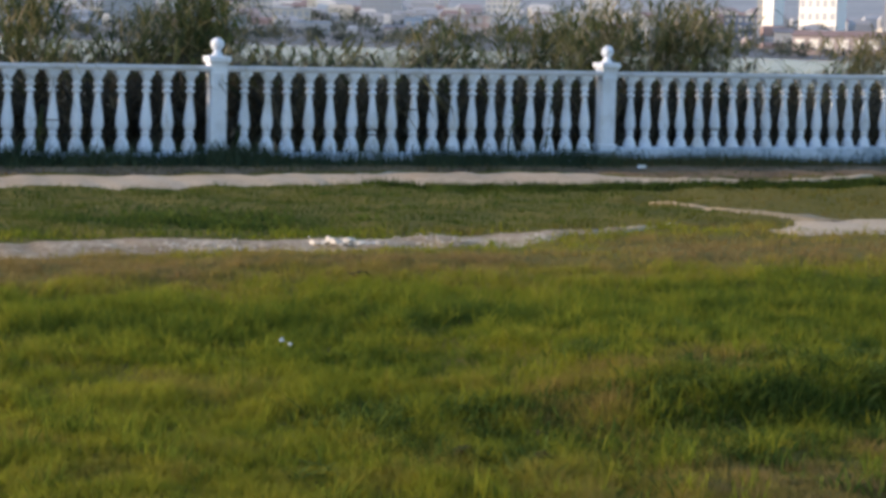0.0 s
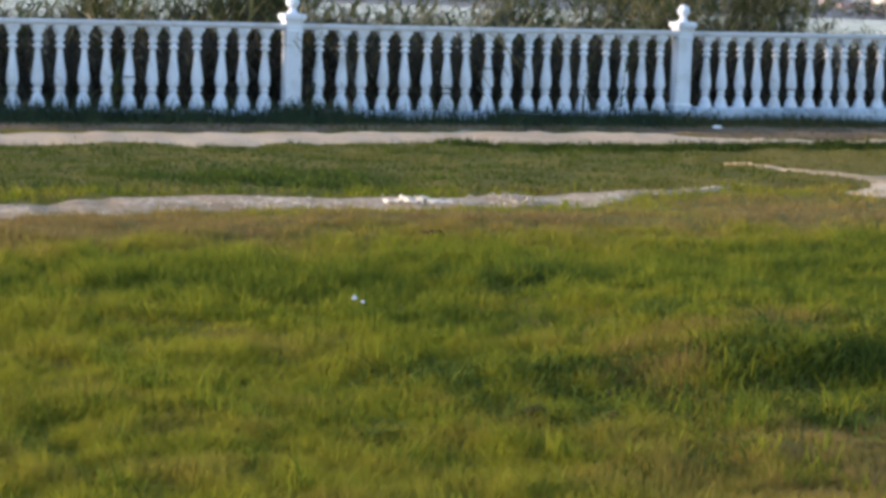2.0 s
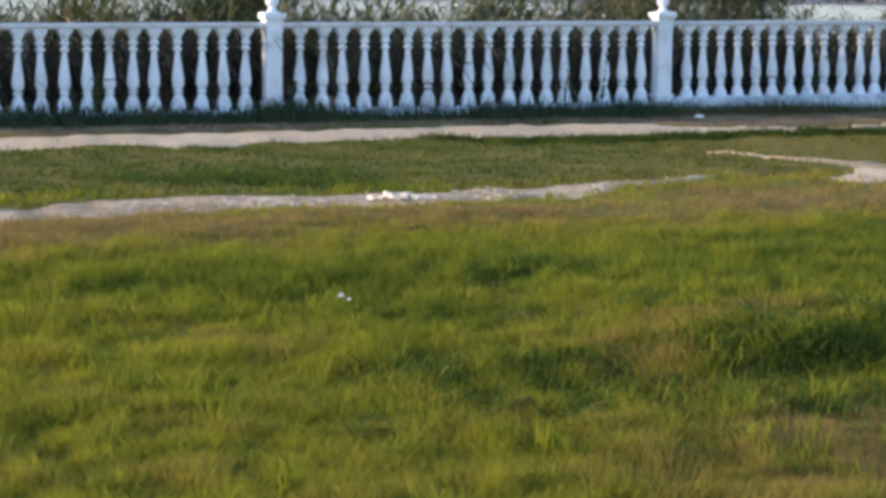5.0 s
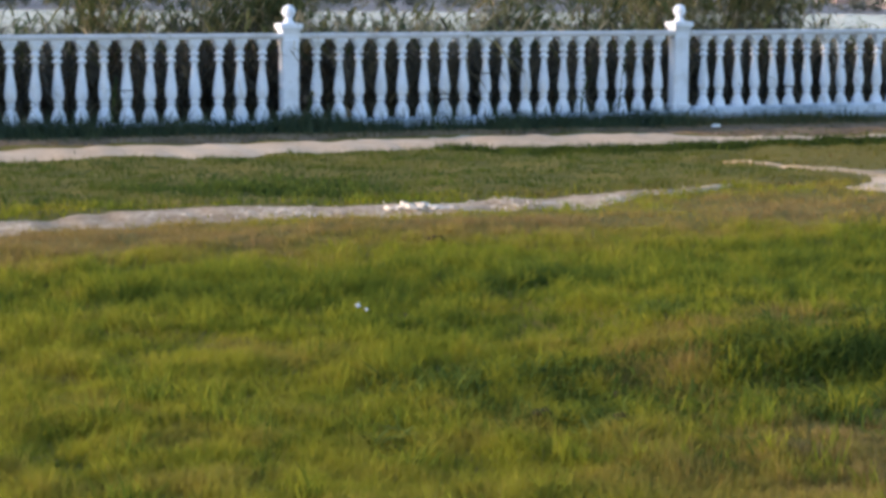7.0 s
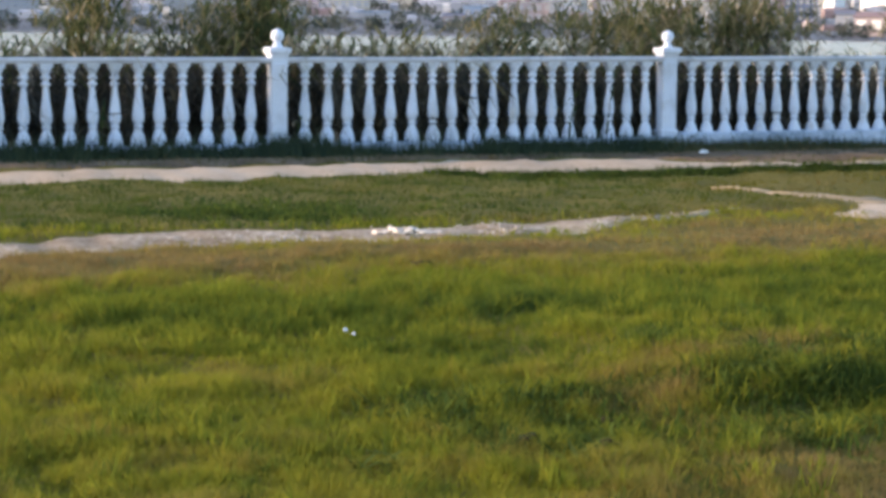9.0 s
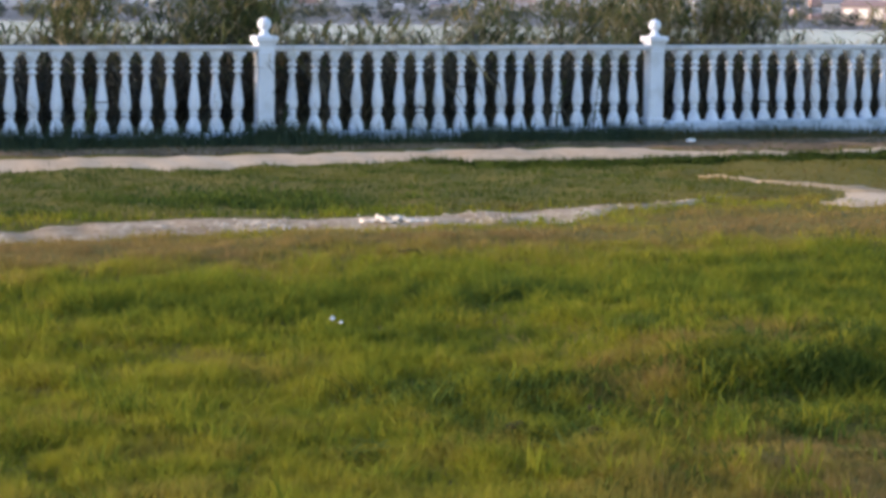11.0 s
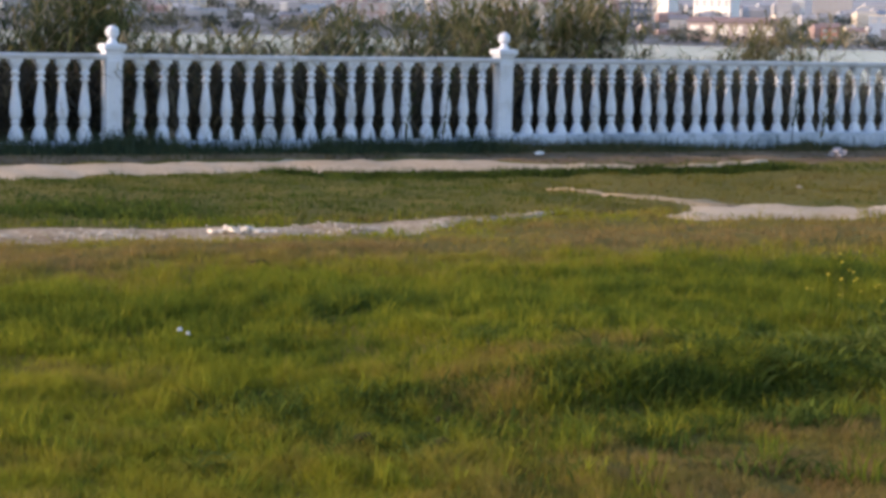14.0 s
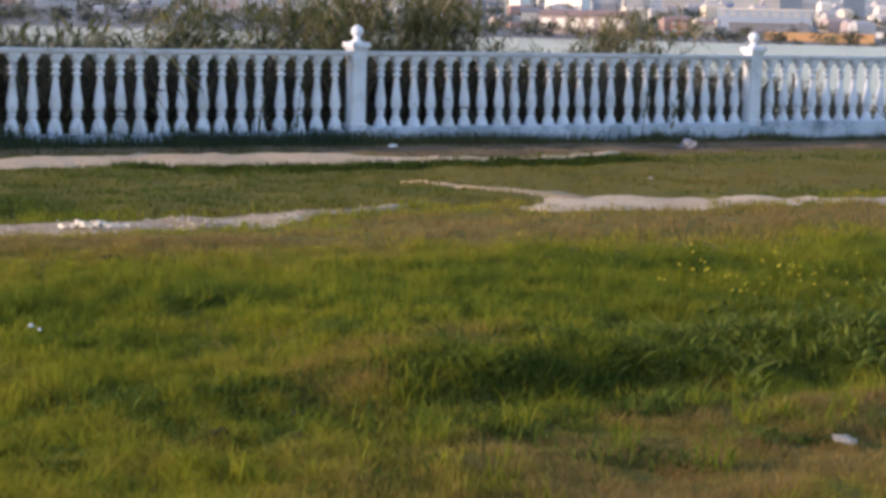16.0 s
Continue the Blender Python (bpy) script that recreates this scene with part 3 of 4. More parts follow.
# broad-leaved weeds in the hollows of the lawn
s0 = np.concatenate([RNG.uniform(-4.8, -2.2, 210), RNG.uniform(-4.6, 1.5, 90), RNG.normal(-3.3, 0.45, 60), RNG.uniform(-0.9, 4.6, 260)])
w0 = np.concatenate([5.85 + RNG.random(210) * 1.05 + np.clip(s0[:210] + 3, 0, 3) * 0.12, RNG.uniform(5.2, 9.5, 90), RNG.normal(13.3, 0.24, 60), np.interp(s0[-260:], [-0.9, -0.6, 0, 1.2, 2.6, 5], [15.8, 15.62, 15.42, 15.42, 15.66, 15.8]) + RNG.normal(0, 0.08, 260)])
k = np.repeat(np.arange(len(s0)), 42)
n = len(k)
s, w = s0[k] + RNG.normal(0, 0.07, n), w0[k] + RNG.normal(0, 0.07, n)
x, y = to_xy(s, w)
size = RNG.uniform(0.6, 1.3, len(s0))[k]
me = blade_mesh("lawn_weeds", np.stack([x, y, height(x, y) - 0.005], 1), size * RNG.uniform(0.04, 0.1, n), size * RNG.uniform(0.006, 0.016, n),
                RNG.normal(0, 0.55, (n, 2)), RNG.uniform(0.1, 0.7, n), 0.35 - 0.25 * (w > 15) + 0.4 * step(s, -2.7, -2.0) * (w < 9) + RNG.normal(0, 0.15, n), LAWN_WEED, 3)
tagged(new("lawn_weeds", me), "dark broad-leaved weeds in hollows of the meadow", "weeds", kind="stuff")

# rank grey-green weeds on the bank in the meadow
s0 = np.concatenate([RNG.uniform(-2.7, 1.2, 190), RNG.uniform(-3.3, -2.3, 22), RNG.normal(-2.6, 0.05, 3), RNG.normal(-2.15, 0.06, 4), RNG.normal(-4.2, 0.35, 12)])
w0 = np.concatenate([6.35 + RNG.random(190) ** 1.3 * (0.6 + 0.42 * (s0[:190] + 2.7)), RNG.uniform(6.35, 6.75, 22), RNG.normal(5.38, 0.03, 3), RNG.normal(5.38, 0.03, 4), RNG.normal(6.05, 0.12, 12)])
k = np.repeat(np.arange(len(s0)), 34)
n = len(k)
s, w = s0[k] + RNG.normal(0, 0.05, n), w0[k] + RNG.normal(0, 0.05, n)
x, y = to_xy(s, w)
size = RNG.uniform(0.45, 1.15, len(s0))[k]
me = blade_mesh("rank_weeds", np.stack([x, y, height(x, y) - 0.005 + RNG.random(n) * 0.08 * size * step(s, -2.6, -1.8)], 1), size * RNG.uniform(0.04, 0.1, n), size * RNG.uniform(0.012, 0.028, n),
                RNG.normal(0, 0.95, (n, 2)), RNG.uniform(0.1, 0.9, n), (RNG.uniform(0.15, 0.85, len(s0)) + 0.2 * step(s0, -2.5, -1.8))[k] + RNG.normal(0, 0.2, n), LAWN_WEED, 3)
tagged(new("rank_weeds", me), "rank grey-green weeds on a low bank in the meadow", "weeds", kind="stuff")

# coarse bright tussocks standing out of the turf
s0, w0 = RNG.uniform(-8, 1.5, 420), RNG.uniform(4.6, 9.8, 420)
k = np.repeat(np.arange(420), 30)
n = len(k)
s, w = s0[k] + RNG.normal(0, 0.035, n), w0[k] + RNG.normal(0, 0.035, n)
x, y = to_xy(s, w)
size = RNG.uniform(0.7, 1.4, 420)[k]
me = blade_mesh("tussocks", np.stack([x, y, height(x, y) - 0.005], 1), size * RNG.uniform(0.06, 0.14, n), size * RNG.uniform(0.004, 0.008, n),
                RNG.normal(0, 0.4, (n, 2)), RNG.uniform(0.1, 0.5, n), RNG.uniform(0.15, 0.45, 420)[k] + RNG.normal(0, 0.08, n), GRASS, 3)
tagged(new("tussocks", me), "coarse bright green tussocks in the meadow", "grass", kind="stuff")

# weeds at the balustrade's foot
n = 36000
s, w = RNG.uniform(-12, 12, n), 17.86 - np.abs(RNG.normal(0, 0.2, n))
tuft = fbm(s, s * 0, 0.7, 50)
keep = RNG.random(n) < 0.35 + 0.9 * tuft
s, w, tuft = s[keep], w[keep], tuft[keep]
n = len(s)
x, y = to_xy(s, w)
rank = np.interp(s, [-6, -4.4, -3.8, -1, 1.5, 2.8, 5, 8, 12], [0.2, 0.2, 0.245, 0.24, 0.2, 0.19, 0.18, 0.14, 0.14]) * (1 - 0.6 * step(17.9 - w, 0.15, 0.5))
me = blade_mesh("weeds", np.stack([x, y, height(x, y) - 0.01], 1), rank * (0.35 + 1.1 * tuft) * RNG.uniform(0.5, 1.3, n), RNG.uniform(0.008, 0.018, n),
                RNG.normal(0, 0.35, (n, 2)), RNG.uniform(0.1, 0.6, n), 0.1 + 0.5 * (fbm(s, w, 0.6, 52) - 0.5) + 0.5 * step(17.9 - w, 0.3, 0.7) + 0.32 * step(s, 1.8, 3.2) + RNG.normal(0, 0.13, n), WEED)
tagged(new("weeds", me), "dark green weeds growing along the balustrade's plinth", "weeds", kind="stuff")


# dry litter and stubble on the verge
n = 16000
s = RNG.uniform(-9, 9, n)
w = far_path(s)[1] + RNG.random(n) ** 0.8 * (17.75 - far_path(s)[1])
keep = RNG.random(n) < 0.15 + 1.2 * (fbm(s, w, 0.35, 57) - 0.3)
s, w = s[keep], w[keep]
n = len(s)
x, y = to_xy(s, w)
me = blade_mesh("verge_stubble", np.stack([x, y, height(x, y) + 0.005], 1), RNG.uniform(0.02, 0.075, n), RNG.uniform(0.008, 0.02, n), RNG.normal(0, 0.7, (n, 2)), RNG.uniform(0.2, 0.9, n),
                0.62 + 0.9 * (fbm(s, w, 0.5, 58) - 0.5) + RNG.normal(0, 0.15, n), WEED)
tagged(new("verge_stubble", me), "brown dry stubble and leaf litter on the verge", "litter", kind="stuff")

# thin taller stems before the feet of the balusters
n = 4200
s = RNG.uniform(-9, 8, n)
keep = RNG.random(n) < fbm(s, s * 0, 0.5, 55) * np.interp(s, [-9, 2.3, 3, 8], [1.3, 1.3, 1.4, 1.1])
s = s[keep]
n = len(s)
x, y = to_xy(s, 17.8 - np.abs(RNG.normal(0, 0.05, n)))
me = blade_mesh("climbing_weeds", np.stack([x, y, height(x, y) - 0.01], 1), RNG.uniform(0.14, 0.36, n) * np.interp(s, [2, 3], [1, 0.68]), RNG.uniform(0.007, 0.014, n),
                RNG.normal(0, 0.22, (n, 2)), RNG.uniform(0.0, 0.4, n), RNG.normal(0.1, 0.12, n), WEED, 3)
tagged(new("climbing_weeds", me), "thin dark green stems before the balusters' feet", "weeds", kind="stuff")


# ------------------------------------------------------------------ reeds
def reeds(name, s, w, top, leaves, dead, parent=None, wide=1.0):
    """Stalks and hanging leaves of a stand of reeds, as two meshes."""
    n = len(s)
    x, y = to_xy(s, w)
    z = height(x, y)
    length = np.maximum(top - z, 0.4)
    lean = RNG.normal(0, 0.07, (n, 2)) + np.array([0.05, -0.02])
    root = np.stack([x, y, z - 0.03], 1)
    dry = np.clip(dead + RNG.normal(0, 0.2, n), 0, 1)
    stalks = blade_mesh(name + "_stalks", root, length, np.full(n, 0.008) * wide, lean, np.zeros(n), dry, STALK, 3)
    k = np.repeat(np.arange(n), leaves)
    m = len(k)
    t = RNG.uniform(0.12, 1.0, m) ** 0.8
    p = root[k].copy()
    p[:, :2] += lean[k] * (length[k] * t ** 1.6)[:, None]
    p[:, 2] += length[k] * t
    turn = RNG.random(m) * math.tau
    out = RNG.uniform(0.6, 1.25, m)
    away = np.stack([np.cos(turn), np.sin(turn)], 1) * out[:, None] + np.array([0.18, -0.05])
    size = RNG.uniform(0.18, 0.52, m) * (0.7 + 0.5 * np.minimum(length[k], 2) / 2)
    breadth, sag = RNG.uniform(0.011, 0.028, m) * wide, RNG.uniform(0.6, 1.7, m)
    tone = np.clip(dry[k] * 0.9 + RNG.normal(0, 0.16, m) + (RNG.random(m) < 0.1) * 0.35, 0, 1)
    # leaves under about 1.12 m get the colour with painted shade
    below = p[:, 2] + RNG.normal(0, 0.12, m) < 1.12
    pick = lambda q: (p[q], size[q], breadth[q], away[q], sag[q], tone[q])
    shaded = blade_mesh(name + "_shaded", *pick(below), SHADED_REED, 3)
    foliage = blade_mesh(name + "_leaves", *pick(~below), REED, 3)
    return stalks, foliage, shaded


# the low bed behind the whole balustrade, thinning out towards the open water
n = 4800
s = RNG.uniform(-12, 11.5, n)
w = 18.2 + RNG.random(n) ** 1.3 * 3.4
thin = np.interp(s, [-12, 4.5, 7.5, 9, 10.5, 11.5], [1.0, 1.15, 0.95, 0.4, 0.25, 0.2])
keep = RNG.random(n) < thin * (0.55 + 0.6 * fbm(s, w, 0.8, 60))
s, w = s[keep], w[keep]
top = np.interp(s, [-12, -4.2, -0.5, 0.9, 1.9, 3.6, 5.8, 7.5, 9, 10.5], [1.4, 1.3, 1.32, 1.31, 1.36, 1.28, 1.22, 1.18, 1.0, 0.8]) + (fbm(s, w, 0.3, 61) - 0.55) * 0.65
top -= RNG.random(len(s)) ** 2 * 0.5
stalks, foliage, shaded = reeds("reed_bed", s, w, top, 13, 0.42 + 0.16 * step(s, -1.2, -0.4) * (1 - step(s, 1.6, 2.6)) + 0.3 * step(s, 4.5, 6.5) + 0.5 * (fbm(s, w, 1.0, 62) - 0.5), wide=1.45)
tagged(new("reed_stalks", stalks), "brown stalks of a dense reed bed on the lake bank", "reeds", kind="stuff")
tagged(new("shaded_leaves", shaded), "lower reed-bed leaves with shade in their dark brown colour", "reeds", kind="stuff")
tagged(new("reed_leaves", foliage), "olive and straw leaves of a reed bed behind the balustrade", "reeds", kind="stuff")


def reed_clump(s0, half, tall, count, dead, label):
    count = int(count * 1.2)
    thing = tagged(new("reed_clump"), label, "reeds", "tall reed clumps")
    off = RNG.normal(0, 0.5, count)
    s = s0 + 0.8 * half * np.clip(off, -1.3, 1.3)
    w = 19.6 + RNG.normal(0, 0.45, count)
    w = np.maximum(w, 18.3)
    top = tall + 0.06 - 0.3 * (np.abs(s - s0) / half) ** 2 - np.abs(RNG.normal(0, 0.32, count))
    stalks, foliage, shaded = reeds("reed", s, w, top, 18, dead + 0.9 * (fbm(s, w, 0.35, 63) - 0.5), thing, 1.1)
    tagged(part("stalk", stalks, STALK, thing), kind="stuff")
    tagged(part("foliage", foliage, REED, thing), kind="stuff")
    tagged(part("shaded_foliage", shaded, SHADED_REED, thing, "lower leaves with shade in their dark brown colour"), kind="stuff")


reed_clump(-5.6, 1.0, 1.9, 90, 0.3, "tall leafy green reed clump on the bank")
reed_clump(-3.05, 0.36, 2.15, 62, 0.3, "tall olive reed clump rising above the handrail")
reed_clump(-1.8, 0.6, 1.78, 80, 0.35, "dense olive reed clump behind the balustrade")
reed_clump(-1.25, 0.34, 2.35, 78, 0.24, "tall dense dark green reed clump beside a post")
reed_clump(1.33, 0.4, 1.72, 55, 0.45, "low olive reed clump behind the balustrade")
reed_clump(2.45, 0.35, 1.9, 60, 0.4, "bushy olive reed clump beside a post")
reed_clump(3.15, 0.5, 1.98, 80, 0.42, "bushy olive and straw reed clump behind a post")
reed_clump(4.25, 0.5, 2.05, 110, 0.42, "bushy brown-green reed clump behind the balustrade")
reed_clump(6.95, 0.45, 1.82, 70, 0.62, "bushy yellow-green reed clump near the open water")


# ------------------------------------------------------------------ small things on the ground
def lump(seed, rx, ry, rz, rough=0.35, sub=2):
    bm = bmesh.new()
    bmesh.ops.create_icosphere(bm, subdivisions=sub, radius=1.0)
    for v in bm.verts:
        d = 1 + rough * (noise.noise(v.co * 1.7 + Vector((seed * 3.1, seed * 1.7, 0))) + 0.5 * noise.noise(v.co * 4.1 + Vector((seed, 0, seed))))
        v.co = Vector((v.co.x * rx * d, v.co.y * ry * d, max(v.co.z, -0.45) * rz * d))
    return bm


def rest(s, w, sink=0.0, turn=0.0):
    x, y = to_xy(s, w)
    return Matrix.Translation((x, y, float(height(x, y)) + sink)) @ Matrix.Rotation(turn, 4, "Z")


pile = tagged(new("rubble_pile"), "small pile of pale broken mortar on the gravel track", "rubble")
pile.matrix_world = rest(-2.74, 11.76, 0.024, 0.2)
rnd = random.Random(4)
for k in range(78):
    a = rnd.gauss(0, 0.095)
    r = rnd.uniform(0.008, 0.021)
    o = part("chunk", lump(k, r * 1.7, r, r * 0.6, 1.0, 1), CHUNK, pile)
    o.matrix_basis = Matrix.Translation((a, rnd.gauss(0, 0.06), 0.4 * r + 0.035 * max(0, 1 - abs(a) / 0.2) * rnd.random())) @ Matrix.Rotation(rnd.random() * 6, 4, "Z")

# loose pale stones scattered over the track
verts, faces = [], []
for k in range(1500):
    s = rnd.uniform(-9, 0.2)
    lo, hi = (float(e) for e in near_track(s))
    dens = 0.06 + 0.9 * math.exp(-((s + 2.0) / 0.2) ** 2) + 0.9 * math.exp(-((s + 3.55) / 0.35) ** 2) + 0.4 * math.exp(-((s + 2.6) / 0.3) ** 2)
    if rnd.random() > dens:
        continue
    w = lo + (hi - lo) * rnd.betavariate(2.2, 5 if s < -2.9 else 2.4)
    x, y = to_xy(s, w)
    z, r, t = float(height(x, y)) + 0.027, rnd.uniform(0.003, 0.01), rnd.random() * 6
    i = len(verts)
    for j in range(5):
        q = r * rnd.uniform(0.7, 1.3)
        verts.append((x + q * math.cos(t + j * 1.2566), y + q * math.sin(t + j * 1.2566), z - 0.004))
    for j in range(5):
        q = r * rnd.uniform(0.4, 0.8)
        verts.append((x + q * math.cos(t + j * 1.2566), y + q * math.sin(t + j * 1.2566), z + r * rnd.uniform(0.5, 0.9)))
    faces += [(i + j, i + (j + 1) % 5, i + 5 + (j + 1) % 5, i + 5 + j) for j in range(5)] + [tuple(range(i + 5, i + 10))]
tagged(new("stones", mesh_from("stones", verts, faces, PEBBLE)), "loose pale stones strewn over the gravel track", "stones", kind="stuff")


def crumpled(name, s, w, sx, sy, sz, mat, seed, label, sink=0.0):
    bm = lump(seed, sx, sy, sz, 0.7, 3)
    ob = part(name, bm, mat)
    ob.matrix_world = rest(s, w, sink + 0.4 * sz, seed)
    return tagged(ob, label, "litter")


crumpled("plastic_bag", 2.57, 17.3, 0.042, 0.03, 0.022, PLASTIC, 6, "crumpled white plastic bag lying beside the path", 0.02)
crumpled("plastic_bag", 6.04, 17.06, 0.12, 0.06, 0.055, GREY_FILM, 5, "crumpled grey plastic bag lying against the weeds", 0.02)
crumpled("paper_scrap", 3.02, 13.7, 0.035, 0.02, 0.01, PAPER, 8, "small white paper scrap in the short grass", 0.05)
crumpled("plastic_wrapper", -4.43, 8.15, 0.0098, 0.008, 0.008, BLUE_FILM, 9, "small white-blue plastic wrapper caught in the grass", 0.055)
crumpled("plastic_wrapper", -4.405, 8.12, 0.008, 0.007, 0.007, BLUE_FILM, 12, "tiny pale blue plastic scrap caught in the grass", 0.04)
crumpled("paper_scrap", -2.5, 5.25, 0.085, 0.035, 0.008, PAPER, 14, "flat dirty white paper scrap lying in dry grass", 0.035)


# added dark lumps stand for the shade in gaps of the grass
for k, (s, w, r) in enumerate(((-4.26, 6.0, 0.045), (-4.5, 6.14, 0.05), (-4.05, 6.45, 0.04), (-3.2, 10.3, 0.04))):
    o = part("shade_lump", lump(40 + k, r * 1.5, r, r, 0.5), CRACK_AND_SHADE)
    o.matrix_world = rest(s, w, 0.1 * r, k)
    tagged(o, "dark lump standing for a shaded gap in the grass", "clod", "earth clods")


def tall_weed(s, w, tall, leaves, dead, label, category="weed"):
    """A leafy weed on one stem, leaning a little."""
    thing = tagged(new("tall_weed"), label, category)
    x, y = to_xy(s, w)
    z = float(height(x, y)) - 0.01
    one = np.array([[x, y, z]])
    part("stem", blade_mesh("stem", one, np.array([tall]), np.array([0.012]), np.array([[0.12, 0.02]]), np.zeros(1), np.array([dead]), STALK, 3), STALK, thing)
    t = RNG.uniform(0.25, 1.0, leaves)
    p = np.repeat(one, leaves, 0)
    p[:, 0] += 0.12 * tall * t ** 1.6
    p[:, 2] += tall * t
    me = blade_mesh("foliage", p, RNG.uniform(0.08, 0.2, leaves), RNG.uniform(0.015, 0.04, leaves), RNG.normal(0, 0.8, (leaves, 2)), RNG.uniform(0.3, 1.2, leaves),
                    dead + RNG.normal(0, 0.12, leaves), REED, 3)
    tagged(part("foliage", me, REED, thing), kind="stuff")


tall_weed(6.3, 17.7, 0.55, 30, 0.45, "grey-green leafy weed leaning against the plinth")
tall_weed(5.95, 17.75, 0.8, 26, 0.1, "dark green climbing weed standing against balusters")
tall_weed(1.75, 17.8, 0.75, 14, 0.15, "thin green weed standing against the balusters")
tall_weed(1.35, 17.8, 0.6, 14, 0.2, "thin green weed standing against the balusters")
tall_weed(-3.3, 17.7, 0.5, 24, 0.15, "dark green leafy weed at the balustrade's foot")
tall_weed(-1.44, 17.78, 0.36, 9, 0.15, "thin green weed growing beside a post")


def wildflower(s, w, tall, seed):
    """A thin branching weed with small yellow heads."""
    rn = random.Random(seed)
    thing = tagged(new("wildflower"), "thin yellow-flowering weed standing in the tall grass", "wildflower", "yellow wildflowers")
    thing.matrix_world = rest(s, w)
    verts, faces, heads = [], [], []

    def stalk(a, b, r):
        i = len(verts)
        for p, q in ((a, r), (b, r * 0.6)):
            for j in range(3):
                verts.append((p.x + q * math.cos(j * 2.094), p.y + q * math.sin(j * 2.094), p.z))
        faces.extend((i + j, i + (j + 1) % 3, i + 3 + (j + 1) % 3, i + 3 + j) for j in range(3))

    for k in range(rn.randint(3, 5)):
        lean = Vector((rn.gauss(0, 0.12), rn.gauss(0, 0.12), 1)) * tall * rn.uniform(0.7, 1.0)
        stalk(Vector((0, 0, -0.02)), lean, 0.0028)
        heads.append(lean)
        for j in range(rn.randint(1, 3)):
            a = lean * rn.uniform(0.55, 0.85)
            e = a + Vector((rn.gauss(0, 0.05), rn.gauss(0, 0.05), rn.uniform(0.04, 0.1)))
            stalk(a, e, 0.002)
            heads.append(e)
    me = mesh_from("stem", verts, faces, GRASS)
    me.attributes.new("dry", "FLOAT", "POINT").data.foreach_set("value", [0.3] * len(verts))
    tagged(part("stem", me, GRASS, thing), kind="stuff")
    for h in heads:
        if rn.random() < 0.36:
            bm = bmesh.new()
            bmesh.ops.create_icosphere(bm, subdivisions=1, radius=rn.uniform(0.0045, 0.008))
            for v in bm.verts:
                v.co.z *= 0.6
            o = part("flower_head", bm, YELLOW, thing)
            o.location = h


rn = random.Random(12)
for k in range(16):
    wildflower(rn.uniform(-1.7, 0.7) if k < 11 else rn.gauss(-1.3, 0.2), rn.uniform(6.75, 7.5), rn.uniform(0.24, 0.42), k)


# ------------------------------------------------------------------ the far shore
def far_colour(name, c):
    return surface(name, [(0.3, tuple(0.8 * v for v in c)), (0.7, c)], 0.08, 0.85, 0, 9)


# several far colours are greyed and paled to carry the distance haze
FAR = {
    "white": far_colour("far_hazed_white_render", (0.45, 0.44, 0.45)), "bright": far_colour("far_bright_render", (0.72, 0.67, 0.62)), "pale": far_colour("far_hazed_pale_render", (0.42, 0.415, 0.43)), "cream": far_colour("far_cream_render", (0.6, 0.54, 0.46)),
    "pink": far_colour("far_hazed_pink_render", (0.4, 0.34, 0.35)), "red": far_colour("far_red_brick", (0.42, 0.2, 0.16)),
    "grey": far_colour("far_grey_panel", (0.42, 0.44, 0.48)), "blue": far_colour("far_blue_sheet", (0.32, 0.4, 0.52)),
    "navy": far_colour("far_dark_blue_panel", (0.14, 0.18, 0.28)), "orange": far_colour("far_orange_sheet", (0.6, 0.36, 0.19)),
    "slate": far_colour("far_slate", (0.22, 0.23, 0.27)), "tile": far_colour("far_hazed_roof_tile", (0.33, 0.24, 0.23)),
    "snow": far_colour("far_white_wash", (0.86, 0.82, 0.78)), "glass": far_colour("far_hazed_glass", (0.42, 0.43, 0.46)),
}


def far_building(az, dist, wide, tall, walls, roof, storeys, bays, label, pitched=False, foot=0.0, panes="glass", turn=0.0):
    a = radians(az)
    x, y = dist * math.sin(a), dist * math.cos(a)
    z = float(height(x, y)) + foot
    thing = tagged(new("far_building"), label, "building", "buildings on the far shore")
    thing.matrix_world = Matrix.Translation((x, y, z)) @ Matrix.Rotation(-a + radians(turn), 4, "Z")
    deep = max(8.0, wide * 0.35)
    part("wall", box(bmesh.new(), -wide / 2, wide / 2, 0, deep, -6, tall), FAR[walls], thing)
    bm = bmesh.new()
    if pitched:
        r = min(3.0, tall * 0.35)
        pts = [bm.verts.new(p) for p in ((-wide / 2 - 0.5, -0.6, tall), (wide / 2 + 0.5, -0.6, tall), (wide / 2 + 0.5, deep + 0.6, tall), (-wide / 2 - 0.5, deep + 0.6, tall),
                                         (-wide / 2 - 0.5, deep / 2, tall + r), (wide / 2 + 0.5, deep / 2, tall + r))]
        for f in ((0, 1, 5, 4), (2, 3, 4, 5), (0, 4, 3), (1, 2, 5), (3, 2, 1, 0)):
            bm.faces.new([pts[i] for i in f])
    else:
        box(bm, -wide / 2 - 0.3, wide / 2 + 0.3, -0.3, deep + 0.3, tall + 0.01, tall + 0.5)
    part("roof", bm, FAR[roof], thing)
    if storeys and bays:
        h, b = tall / storeys, wide / bays
        me = None
        for i in range(storeys):
            for j in range(bays):
                if me is None:
                    bm = box(bmesh.new(), -b * 0.31, b * 0.31, -0.12, 0.1, -h * 0.28, h * 0.28)
                    o = part("window", bm, FAR[panes], thing)
                    me = o.data
                else:
                    o = new("window", me)
                    o.parent = thing
                o.location = (-wide / 2 + (j + 0.5) * b, 0, (i + 0.52) * h)


